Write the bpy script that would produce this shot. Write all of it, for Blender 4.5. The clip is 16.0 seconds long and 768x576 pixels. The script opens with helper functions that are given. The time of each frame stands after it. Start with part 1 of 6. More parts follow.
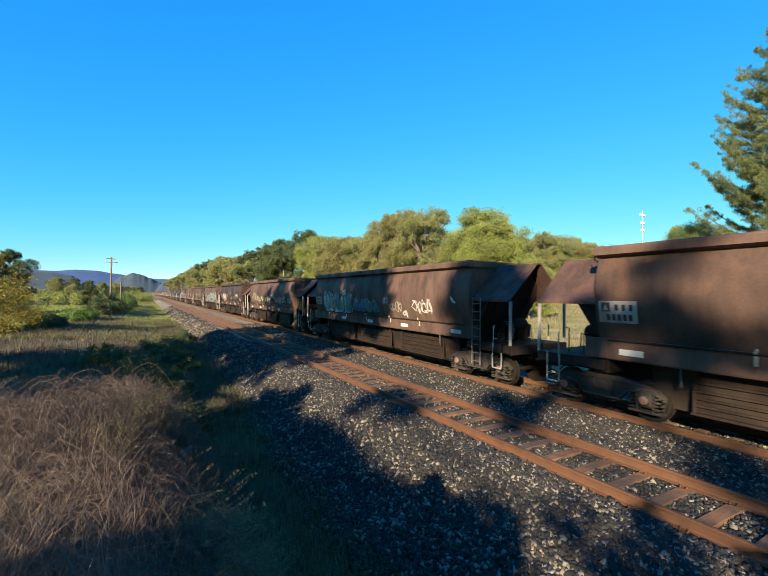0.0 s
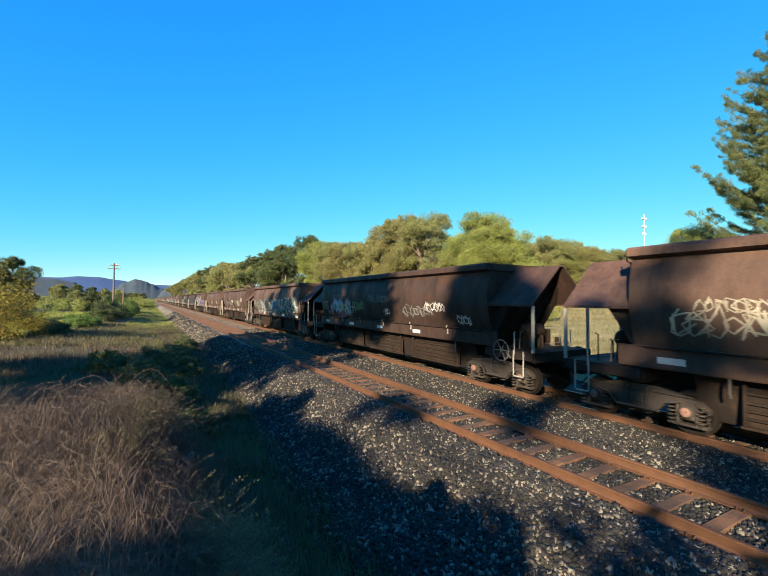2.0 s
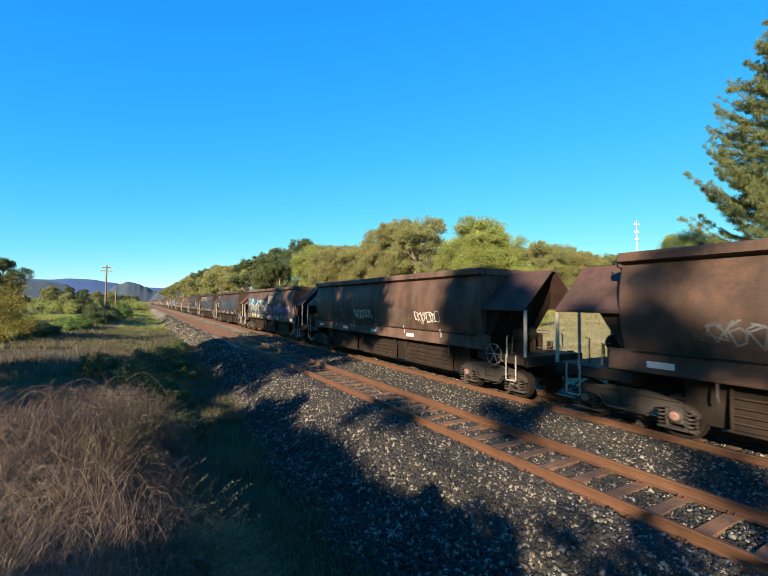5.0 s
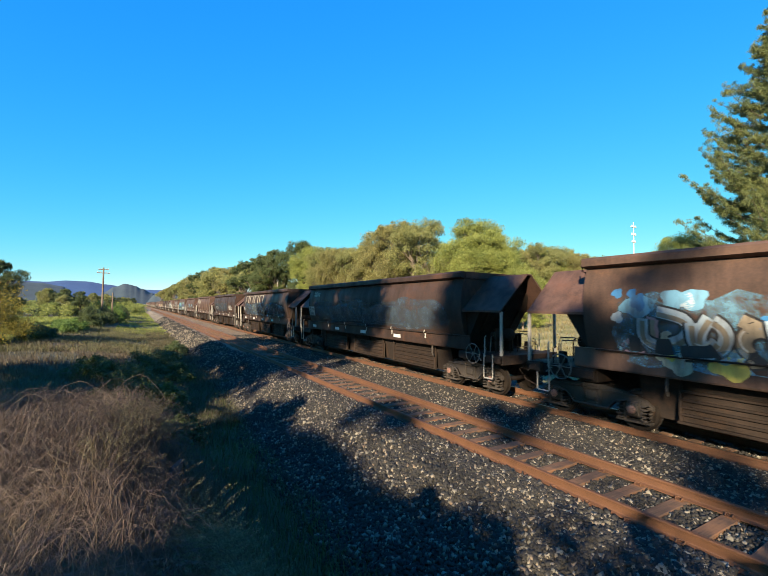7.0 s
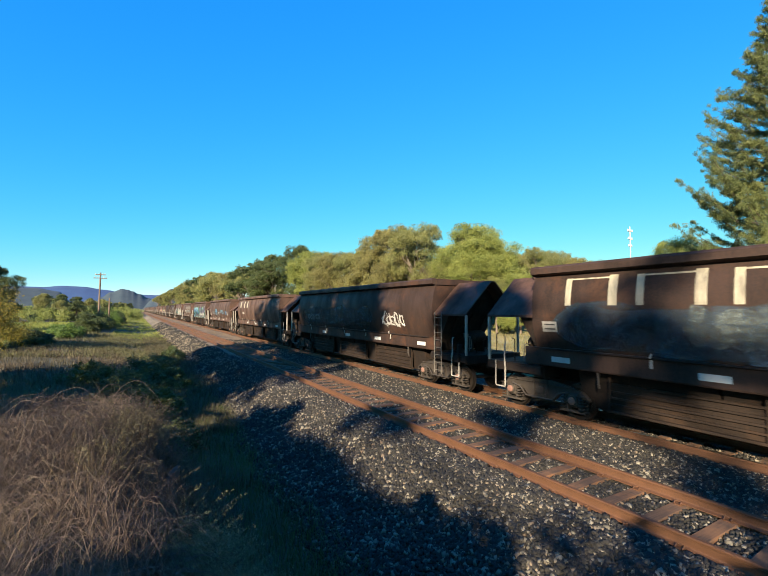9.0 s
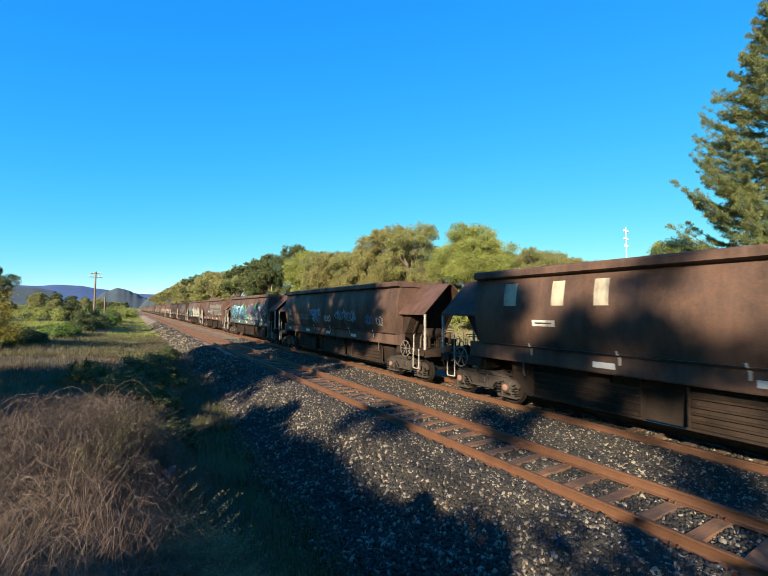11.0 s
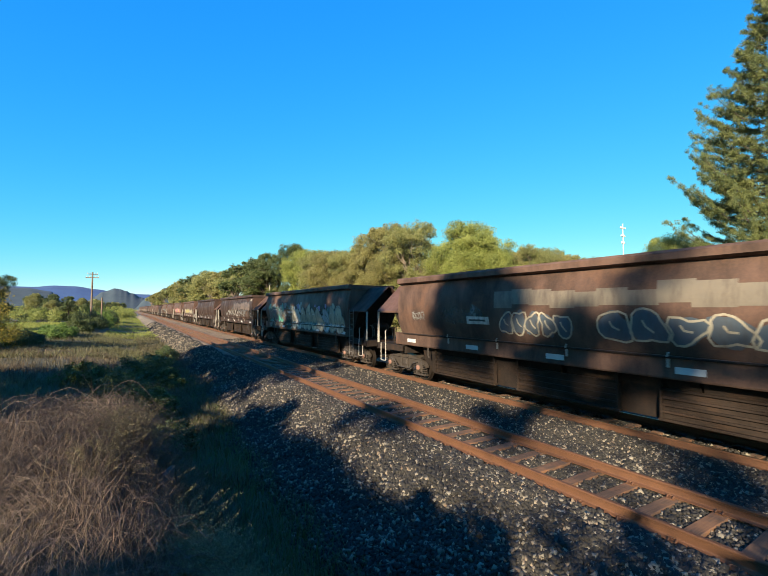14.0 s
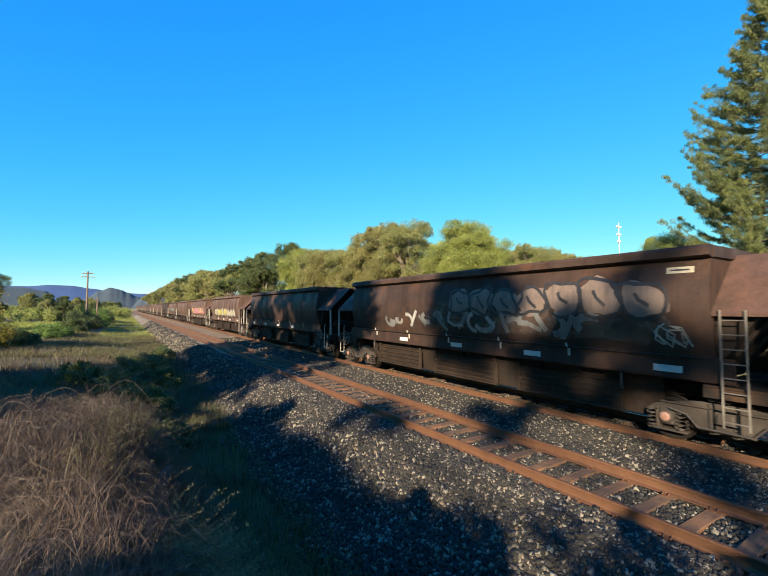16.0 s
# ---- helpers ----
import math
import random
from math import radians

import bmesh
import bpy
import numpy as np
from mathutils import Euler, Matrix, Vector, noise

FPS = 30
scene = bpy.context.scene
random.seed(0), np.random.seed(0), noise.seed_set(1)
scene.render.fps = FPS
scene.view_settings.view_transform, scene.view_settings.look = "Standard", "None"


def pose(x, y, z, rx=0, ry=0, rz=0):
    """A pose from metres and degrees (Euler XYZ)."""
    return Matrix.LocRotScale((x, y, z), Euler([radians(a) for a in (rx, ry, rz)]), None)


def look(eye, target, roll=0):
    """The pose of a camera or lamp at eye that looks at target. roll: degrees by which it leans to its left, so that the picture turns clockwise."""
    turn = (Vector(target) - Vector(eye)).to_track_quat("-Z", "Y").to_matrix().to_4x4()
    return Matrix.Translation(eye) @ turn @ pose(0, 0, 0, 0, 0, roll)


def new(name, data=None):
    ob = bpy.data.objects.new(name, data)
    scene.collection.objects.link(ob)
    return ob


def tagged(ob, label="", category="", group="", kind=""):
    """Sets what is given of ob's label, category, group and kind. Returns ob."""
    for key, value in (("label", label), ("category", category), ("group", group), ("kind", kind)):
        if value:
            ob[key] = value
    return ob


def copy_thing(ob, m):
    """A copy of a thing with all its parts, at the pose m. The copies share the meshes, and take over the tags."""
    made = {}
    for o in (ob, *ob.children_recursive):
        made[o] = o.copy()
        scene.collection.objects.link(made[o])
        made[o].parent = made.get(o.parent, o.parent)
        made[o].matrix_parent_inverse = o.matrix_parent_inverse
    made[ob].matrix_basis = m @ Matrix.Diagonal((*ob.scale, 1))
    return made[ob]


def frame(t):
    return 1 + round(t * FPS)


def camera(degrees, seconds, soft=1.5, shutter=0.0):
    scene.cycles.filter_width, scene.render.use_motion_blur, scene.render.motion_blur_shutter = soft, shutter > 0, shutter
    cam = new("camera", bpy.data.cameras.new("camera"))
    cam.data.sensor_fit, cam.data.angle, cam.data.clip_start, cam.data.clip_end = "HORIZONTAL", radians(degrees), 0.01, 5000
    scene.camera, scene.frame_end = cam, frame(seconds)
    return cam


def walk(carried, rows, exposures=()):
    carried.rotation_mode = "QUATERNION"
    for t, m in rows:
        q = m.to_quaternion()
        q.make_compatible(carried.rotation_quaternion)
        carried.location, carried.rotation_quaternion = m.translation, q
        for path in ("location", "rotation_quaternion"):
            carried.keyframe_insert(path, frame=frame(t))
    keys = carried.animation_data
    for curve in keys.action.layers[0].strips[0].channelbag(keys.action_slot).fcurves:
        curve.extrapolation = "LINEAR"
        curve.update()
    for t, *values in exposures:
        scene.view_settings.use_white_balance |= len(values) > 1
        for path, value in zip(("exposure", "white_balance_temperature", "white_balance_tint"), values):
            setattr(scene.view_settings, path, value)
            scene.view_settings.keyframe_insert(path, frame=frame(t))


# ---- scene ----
H_EYE, X1, X2 = 3.02, 6.56, 10.92
GAUGE = 1.505
XA, XC = X1 + GAUGE / 2, X2 + GAUGE / 2      # centre lines of the empty track and of the train's track

cam = camera(86.1, 16.0, soft=0.6, shutter=0.07)
# seconds, heading (to the left of the track's line), tilt up, roll
TURNS = (
    (0.0, -30.21, 1.04, 0.67),
    (0.5, -30.01, 1.06, 0.66),
    (1.0, -29.93, 1.09, 0.54),
    (1.5, -29.94, 1.40, 0.38),
    (2.0, -29.95, 1.72, 0.37),
    (2.5, -30.06, 1.96, 0.37),
    (3.0, -30.25, 2.15, 0.42),
    (3.5, -30.55, 2.18, 0.58),
    (4.0, -30.64, 2.13, 0.65),
    (6.5, -30.88, 2.50, 0.55),
    (7.0, -30.99, 2.54, 0.60),
    (7.5, -31.05, 2.65, 0.63),
    (8.0, -31.12, 2.72, 0.62),
    (8.5, -31.22, 2.84, 0.62),
    (9.0, -31.29, 3.17, 0.44),
    (11.5, -31.88, 3.03, 0.48),
    (12.0, -31.95, 2.81, 0.33),
    (12.5, -31.96, 2.82, 0.25),
    (13.0, -31.94, 2.86, 0.25),
    (13.5, -31.97, 2.85, 0.21),
    (14.0, -32.02, 2.90, 0.10),
    (14.5, -31.98, 2.93, -0.00),
    (15.0, -32.11, 2.97, 0.04),
    (15.5, -32.31, 2.97, 0.02),
    (16.0, -32.45, 2.76, 0.01),
)


def aim(yaw, pitch, roll):
    y, p = radians(yaw), radians(pitch)
    ahead = Vector((-math.sin(y) * math.cos(p), math.cos(y) * math.cos(p), math.sin(p)))
    eye = Vector((0, 0, H_EYE))
    return look(eye, eye + ahead * 10, roll)


walk(cam, [(t, aim(y, p, r)) for t, y, p, r in TURNS])

# ---- light: low sun from behind the eye, clear sky ----
SUN_EL, SUN_AZ = 20.0, 233.0                 # degrees; azimuth clockwise from +y
world = bpy.data.worlds.new("sky")
scene.world = world
world.use_nodes = True
wn, wl = world.node_tree.nodes, world.node_tree.links
sky = wn.new("ShaderNodeTexSky")
sky.sky_type, sky.sun_disc = "NISHITA", False
sky.sun_elevation, sky.sun_rotation = radians(SUN_EL), radians(SUN_AZ)
sky.air_density, sky.dust_density, sky.ozone_density, sky.altitude = 1.0, 0.0, 3.0, 1200
split, join = wn.new("ShaderNodeSeparateColor"), wn.new("ShaderNodeCombineColor")
wl.new(sky.outputs[0], split.inputs[0])
for i, (power, gain, most) in enumerate(((1.65, 0.13, 5.5), (0.66, 1.0, 5.5), (0.06, 3.3, 5.5))):      # deep, clear autumn blue
    up, by, cap = (wn.new("ShaderNodeMath") for _ in range(3))
    up.operation, by.operation, cap.operation = "POWER", "MULTIPLY", "MINIMUM"
    up.inputs[1].default_value, by.inputs[1].default_value, cap.inputs[1].default_value = power, gain, most
    wl.new(split.outputs[i], up.inputs[0])
    wl.new(up.outputs[0], by.inputs[0])
    wl.new(by.outputs[0], cap.inputs[0])
    wl.new(cap.outputs[0], join.inputs[i])
wl.new(join.outputs[0], wn["Background"].inputs["Color"])
wn["Background"].inputs["Strength"].default_value = 0.093
lamp = bpy.data.lights.new("sun", "SUN")
lamp.energy, lamp.angle, lamp.color = 5.0, radians(0.7), (1.0, 0.845, 0.61)
az, el = radians(SUN_AZ), radians(SUN_EL)
SUN_WAY = Vector((math.sin(az) * math.cos(el), math.cos(az) * math.cos(el), math.sin(el)))
new("sun", lamp).matrix_world = look(SUN_WAY * 200, (0, 0, 0))
scene.view_settings.exposure = 1.63


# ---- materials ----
ALBEDO_SCALE = 0.635                                 # every base colour scaled down alike: deeper shade under the raised exposure


def material(name, build, rough=0.8, metal=0.0):
    """build(nodes helper) returns the colour socket and, if it likes, a height socket and its strength."""
    m = bpy.data.materials.new(name)
    m.use_nodes = True
    nt = m.node_tree
    b = nt.nodes["Principled BSDF"]
    b.inputs["Roughness"].default_value, b.inputs["Metallic"].default_value = rough, metal
    n = Nodes(nt, b)
    col, *height = build(n)
    col = n.mix(1.0, col, (ALBEDO_SCALE,) * 3, "MULTIPLY")
    nt.links.new(col, b.inputs["Base Color"])
    if height:
        bump = nt.nodes.new("ShaderNodeBump")
        bump.inputs["Strength"].default_value = height[1]
        bump.inputs["Distance"].default_value = height[2] if len(height) > 2 else 0.02
        nt.links.new(height[0], bump.inputs["Height"])
        nt.links.new(bump.outputs[0], b.inputs["Normal"])
    return m


class Nodes:
    def __init__(self, nt, bsdf):
        self.nt, self.bsdf = nt, bsdf
        tc = nt.nodes.new("ShaderNodeTexCoord")
        self.obj, self.geo = tc.outputs["Object"], nt.nodes.new("ShaderNodeNewGeometry")
        self.info = nt.nodes.new("ShaderNodeObjectInfo")

    def place(self):
        return self.geo.outputs["Position"]

    def scaled(self, src, s):
        mp = self.nt.nodes.new("ShaderNodeMapping")
        mp.inputs["Scale"].default_value = s
        self.nt.links.new(src, mp.inputs["Vector"])
        return mp.outputs[0]

    def shifted(self, src):
        """Coordinates moved by a different amount for each object."""
        mu = self.nt.nodes.new("ShaderNodeMath")
        mu.operation = "MULTIPLY"
        mu.inputs[1].default_value = 91.0
        self.nt.links.new(self.info.outputs["Random"], mu.inputs[0])
        ad = self.nt.nodes.new("ShaderNodeVectorMath")
        self.nt.links.new(src, ad.inputs[0])
        self.nt.links.new(mu.outputs[0], ad.inputs[1])
        return ad.outputs[0]

    def noise(self, src, scale, detail=5.0, rough=0.6, distort=0.0):
        t = self.nt.nodes.new("ShaderNodeTexNoise")
        t.inputs["Scale"].default_value, t.inputs["Detail"].default_value = scale, detail
        t.inputs["Roughness"].default_value, t.inputs["Distortion"].default_value = rough, distort
        self.nt.links.new(src, t.inputs["Vector"])
        return t.outputs["Fac"]

    def cells(self, src, scale, out="Distance"):
        t = self.nt.nodes.new("ShaderNodeTexVoronoi")
        t.inputs["Scale"].default_value = scale
        self.nt.links.new(src, t.inputs["Vector"])
        return t.outputs[out]

    def ramp(self, fac, *stops):
        r = self.nt.nodes.new("ShaderNodeValToRGB")
        el_ = r.color_ramp.elements
        while len(el_) < len(stops):
            el_.new(0.5)
        for e, (p, c) in zip(el_, stops):
            e.position, e.color = p, (*c, 1) if len(c) == 3 else c
        self.nt.links.new(fac, r.inputs[0])
        return r.outputs[0]

    def mix(self, fac, a, b, how="MIX"):
        x = self.nt.nodes.new("ShaderNodeMix")
        x.data_type, x.blend_type = "RGBA", how
        for src, sock in ((fac, x.inputs[0]), (a, x.inputs[6]), (b, x.inputs[7])):
            if isinstance(src, (int, float)):
                sock.default_value = src
            elif isinstance(src, tuple):
                sock.default_value = (*src, 1)
            else:
                self.nt.links.new(src, sock)
        return x.outputs[2]

    def z(self, src):
        s = self.nt.nodes.new("ShaderNodeSeparateXYZ")
        self.nt.links.new(src, s.inputs[0])
        return s.outputs[2]


def plain(name, color, rough=0.7, metal=0.0, vary=0.35, scale=6.0, bump=0.15):
    """One colour with two scales of variation and a fine relief."""
    def build(n):
        big, fine = n.noise(n.obj, scale * 0.25, 4), n.noise(n.obj, scale * 6, 3)
        dark = tuple(c * (1 - vary) for c in color)
        light = tuple(min(1, c * (1 + vary)) for c in color)
        col = n.ramp(big, (0.3, dark), (0.7, light))
        col = n.mix(0.35, col, n.ramp(fine, (0.3, dark), (0.75, light)))
        return col, fine, bump, 0.01
    return material(name, build, rough, metal)


def wagon_paint(name, base, rust, grime, rough=0.42):
    """Old paint with streaks that run down the sheets, rust blooms and grime."""
    def build(n):
        p = n.shifted(n.obj)
        streak = n.noise(n.scaled(p, (1, 1.0, 0.35)), 1.1, 7, 0.68)
        bloom = n.noise(p, 0.9, 6, 0.7, 0.4)
        fine = n.noise(p, 22, 4)
        tone = n.mix(n.info.outputs["Random"], tuple(c * 0.75 for c in base), tuple(c * 1.25 for c in base))
        col = n.mix(n.ramp(streak, (0.38, (0, 0, 0)), (0.62, (0.85,) * 3)), tone, grime)
        col = n.mix(n.ramp(bloom, (0.52, (0, 0, 0)), (0.7, (0.8,) * 3)), col, rust)
        col = n.mix(0.25, col, n.ramp(fine, (0.3, grime), (0.7, rust)))
        rg = n.ramp(streak, (0.3, (rough - 0.1,) * 3), (0.7, (rough + 0.28,) * 3))
        n.nt.links.new(rg, n.bsdf.inputs["Roughness"])
        n.bsdf.inputs["Specular IOR Level"].default_value = 0.14
        drip = n.noise(n.scaled(p, (1, 5.0, 0.22)), 1.7, 5, 0.7)
        col = n.mix(n.ramp(drip, (0.55, (0, 0, 0)), (0.75, (0.35,) * 3)), col, grime)
        return col, n.noise(p, 1.3, 3), 0.12, 0.03
    return material(name, build, rough)


MAT = {}
MAT["paint_brown"] = wagon_paint("wagon_paint_brown", (0.175, 0.108, 0.083), (0.19, 0.10, 0.064), (0.045, 0.033, 0.029), 0.5)
MAT["paint_hood"] = wagon_paint("wagon_paint_hood", (0.15, 0.085, 0.066), (0.18, 0.088, 0.058), (0.045, 0.032, 0.028), 0.6)
MAT["paint_dark"] = wagon_paint("wagon_paint_dark", (0.075, 0.05, 0.042), (0.13, 0.06, 0.034), (0.022, 0.018, 0.017), 0.46)
MAT["frame"] = wagon_paint("wagon_frame_steel", (0.035, 0.028, 0.024), (0.09, 0.05, 0.03), (0.014, 0.013, 0.013), 0.6)
# grimy plate; shade under the body is put into its dark tone too
MAT["plate"] = wagon_paint("grimy_door_plate", (0.045, 0.032, 0.025), (0.08, 0.045, 0.027), (0.015, 0.012, 0.010), 0.6)
MAT["bogie"] = plain("dusty_cast_steel", (0.06, 0.045, 0.034), 0.75, 0.1, 0.5, 9)
MAT["wheel"] = plain("wheel_steel", (0.035, 0.026, 0.02), 0.5, 0.4, 0.4, 9)
MAT["white"] = plain("worn_white_paint", (0.62, 0.62, 0.6), 0.6, 0, 0.2, 12)
MAT["galv"] = plain("pale_painted_steel", (0.42, 0.38, 0.33), 0.55, 0.0, 0.25, 12)
MAT["dull_steel"] = plain("dull_grey_steel", (0.2, 0.175, 0.15), 0.6, 0.2, 0.4, 10)
MAT["worn_steel"] = plain("worn_dark_steel", (0.085, 0.07, 0.06), 0.6, 0.2, 0.4, 10)
MAT["cap_red"] = plain("faded_red_axle_cap", (0.3, 0.16, 0.12), 0.6, 0, 0.3, 14)
MAT["cap_teal"] = plain("teal_axle_cap", (0.1, 0.36, 0.4), 0.6, 0, 0.3, 14)
MAT["ink"] = plain("dark_sign_paint", (0.03, 0.03, 0.035), 0.6, 0, 0.2, 10)


def rail_build(n):
    p = n.place()
    a, b = n.noise(p, 3.0, 5), n.noise(p, 60, 4)
    col = n.ramp(a, (0.3, (0.12, 0.053, 0.026)), (0.7, (0.21, 0.093, 0.043)))
    return n.mix(0.4, col, n.ramp(b, (0.3, (0.06, 0.026, 0.013)), (0.75, (0.26, 0.11, 0.045)))), b, 0.3, 0.006


MAT["rust"] = material("rusty_rail", rail_build, 0.7, 0.15)
MAT["railhead"] = plain("worn_railhead", (0.30, 0.22, 0.17), 0.28, 0.9, 0.3, 9)


def sleeper_build(n):
    p = n.shifted(n.obj)
    grain = n.noise(n.scaled(p, (0.6, 9, 9)), 4, 6)
    col = n.ramp(grain, (0.3, (0.08, 0.044, 0.025)), (0.7, (0.2, 0.108, 0.06)))
    return n.mix(n.ramp(n.noise(p, 3, 3), (0.45, (0, 0, 0)), (0.65, (0.7,) * 3)), col, (0.29, 0.13, 0.055)), grain, 0.4, 0.01


MAT["sleeper"] = material("rust_stained_sleeper", sleeper_build, 0.9)


def stone_build(n):
    r = n.geo.outputs["Random Per Island"]
    col = n.ramp(r, (0.0, (0.008, 0.0075, 0.0065)), (0.5, (0.016, 0.0145, 0.0125)), (0.80, (0.042, 0.036, 0.029)), (0.90, (0.46, 0.40, 0.30)), (1.0, (0.24, 0.16, 0.10)))
    fine = n.noise(n.place(), 70, 3)
    return n.mix(0.3, col, n.ramp(fine, (0.3, (0.008, 0.0065, 0.005)), (0.7, (0.09, 0.075, 0.055)))), fine, 0.3, 0.005


MAT["stone"] = material("ballast_stone", stone_build, 0.85)


def ballast_build(n):
    p = n.place()
    cell = n.cells(p, 17, "Color")
    sep = n.nt.nodes.new("ShaderNodeSeparateColor")
    n.nt.links.new(cell, sep.inputs[0])
    col = n.ramp(sep.outputs[0], (0.0, (0.007, 0.0055, 0.004)), (0.5, (0.023, 0.018, 0.013)), (0.88, (0.075, 0.06, 0.042)), (1.0, (0.26, 0.21, 0.145)))
    dust = n.ramp(n.noise(p, 0.35, 5), (0.45, (0, 0, 0)), (0.7, (0.6,) * 3))
    col = n.mix(dust, col, (0.04, 0.028, 0.02))
    along = n.noise(n.scaled(p, (0.6, 0.02, 0.3)), 1.0, 4)
    col = n.mix(n.ramp(along, (0.42, (0, 0, 0)), (0.6, (0.45,) * 3)), col, (0.06, 0.042, 0.028))
    lump = n.nt.nodes.new("ShaderNodeSeparateColor")
    n.nt.links.new(n.cells(p, 6, "Color"), lump.inputs[0])
    col = n.mix(0.35, col, n.ramp(lump.outputs[1], (0.1, (0.012, 0.010, 0.008)), (0.6, (0.04, 0.033, 0.025)), (0.95, (0.13, 0.105, 0.075))))
    # pale and dark bands across the bed, one behind another
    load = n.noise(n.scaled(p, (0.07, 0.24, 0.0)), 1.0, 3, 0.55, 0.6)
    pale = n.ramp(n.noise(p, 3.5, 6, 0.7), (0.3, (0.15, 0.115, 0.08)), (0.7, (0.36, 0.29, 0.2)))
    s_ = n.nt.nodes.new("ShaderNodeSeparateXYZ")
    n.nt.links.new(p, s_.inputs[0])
    # grows with distance: sunlight on the far bed put into the colour
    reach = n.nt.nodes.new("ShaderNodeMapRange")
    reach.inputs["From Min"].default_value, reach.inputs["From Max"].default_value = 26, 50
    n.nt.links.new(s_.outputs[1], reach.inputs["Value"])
    far_lit = n.mix(1.0, n.ramp(load, (0.40, (0.5,) * 3), (0.52, (1, 1, 1))), reach.outputs[0], "MULTIPLY")
    col = n.mix(far_lit, col, pale)
    # rust and brake dust between and beside the rails
    near_rails, far_off = n.nt.nodes.new("ShaderNodeMapRange"), n.nt.nodes.new("ShaderNodeMapRange")
    near_rails.inputs["From Min"].default_value, near_rails.inputs["From Max"].default_value = 5.4, 6.3
    far_off.inputs["From Min"].default_value, far_off.inputs["From Max"].default_value = 16, 34
    n.nt.links.new(s_.outputs[0], near_rails.inputs["Value"])
    n.nt.links.new(s_.outputs[1], far_off.inputs["Value"])
    rusty = n.ramp(n.noise(p, 1.6, 6, 0.7), (0.3, (0.15, 0.095, 0.055)), (0.7, (0.40, 0.27, 0.165)))
    where = n.mix(1.0, n.mix(1.0, near_rails.outputs[0], far_off.outputs[0], "MULTIPLY"), (0.8,) * 3, "MULTIPLY")
    col = n.mix(where, col, rusty)
    return col, n.cells(p, 17), 1.0, 0.05


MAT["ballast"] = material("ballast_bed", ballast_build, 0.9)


def ground_build(n):
    p = n.place()
    big, mid, fine = n.noise(p, 0.03, 6), n.noise(p, 0.5, 6), n.noise(p, 9, 5)
    col = n.ramp(big, (0.38, (0.075, 0.06, 0.03)), (0.5, (0.11, 0.085, 0.04)), (0.62, (0.17, 0.13, 0.055)))
    col = n.mix(0.45, col, n.ramp(mid, (0.35, (0.045, 0.038, 0.018)), (0.65, (0.17, 0.13, 0.06))))
    col = n.mix(0.4, col, n.ramp(fine, (0.3, (0.025, 0.027, 0.01)), (0.7, (0.18, 0.15, 0.065))))
    sep = n.nt.nodes.new("ShaderNodeSeparateXYZ")
    n.nt.links.new(p, sep.inputs[0])
    beyond = n.nt.nodes.new("ShaderNodeMapRange")
    beyond.inputs["From Min"].default_value, beyond.inputs["From Max"].default_value = 14.5, 17.5
    n.nt.links.new(sep.outputs[0], beyond.inputs["Value"])
    pasture = n.ramp(n.noise(p, 0.22, 6, 0.7), (0.36, (0.17, 0.19, 0.05)), (0.5, (0.30, 0.27, 0.10)), (0.64, (0.46, 0.37, 0.19)))
    pasture = n.mix(0.4, pasture, n.ramp(n.noise(p, 3.0, 6, 0.75), (0.3, (0.13, 0.12, 0.045)), (0.7, (0.48, 0.41, 0.2))))
    col = n.mix(beyond.outputs[0], col, pasture)
    return col, fine, 0.8, 0.08


MAT["ground"] = material("grassy_ground", ground_build, 0.95)


def leafy(name, dark, mid, light, rough=0.6, through_=0.25):
    """Leaf colour that differs from leaf to leaf, with some light passing through."""
    m = bpy.data.materials.new(name)
    m.use_nodes = True
    nt = m.node_tree
    b = nt.nodes["Principled BSDF"]
    n = Nodes(nt, b)
    b.inputs["Roughness"].default_value = rough
    col = n.ramp(n.geo.outputs["Random Per Island"], (0.0, dark), (0.5, mid), (1.0, light))
    col = n.mix(0.35, col, n.ramp(n.noise(n.place(), 0.45, 3), (0.35, dark), (0.65, light)))
    col = n.mix(1.0, col, (ALBEDO_SCALE,) * 3, "MULTIPLY")
    nt.links.new(col, b.inputs["Base Color"])
    tr = nt.nodes.new("ShaderNodeBsdfTranslucent")
    nt.links.new(col, tr.inputs["Color"])
    mx = nt.nodes.new("ShaderNodeMixShader")
    mx.inputs[0].default_value = through_
    nt.links.new(b.outputs[0], mx.inputs[1])
    nt.links.new(tr.outputs[0], mx.inputs[2])
    nt.links.new(mx.outputs[0], nt.nodes["Material Output"].inputs["Surface"])
    return m


MAT["gum"] = leafy("gum_leaves", (0.08, 0.11, 0.025), (0.28, 0.33, 0.06), (0.50, 0.53, 0.13), 0.6, 0.3)
MAT["gum_olive"] = leafy("olive_gum_leaves", (0.08, 0.09, 0.03), (0.27, 0.28, 0.08), (0.48, 0.47, 0.16), 0.6, 0.3)
MAT["gum_brown"] = leafy("brownish_gum_leaves", (0.09, 0.085, 0.03), (0.27, 0.245, 0.07), (0.45, 0.41, 0.14), 0.6, 0.3)
MAT["dark_leaf"] = leafy("dark_green_leaves", (0.03, 0.055, 0.015), (0.075, 0.11, 0.028), (0.15, 0.18, 0.045))
MAT["bright_leaf"] = leafy("bright_green_leaves", (0.06, 0.12, 0.015), (0.13, 0.22, 0.03), (0.2, 0.3, 0.05))
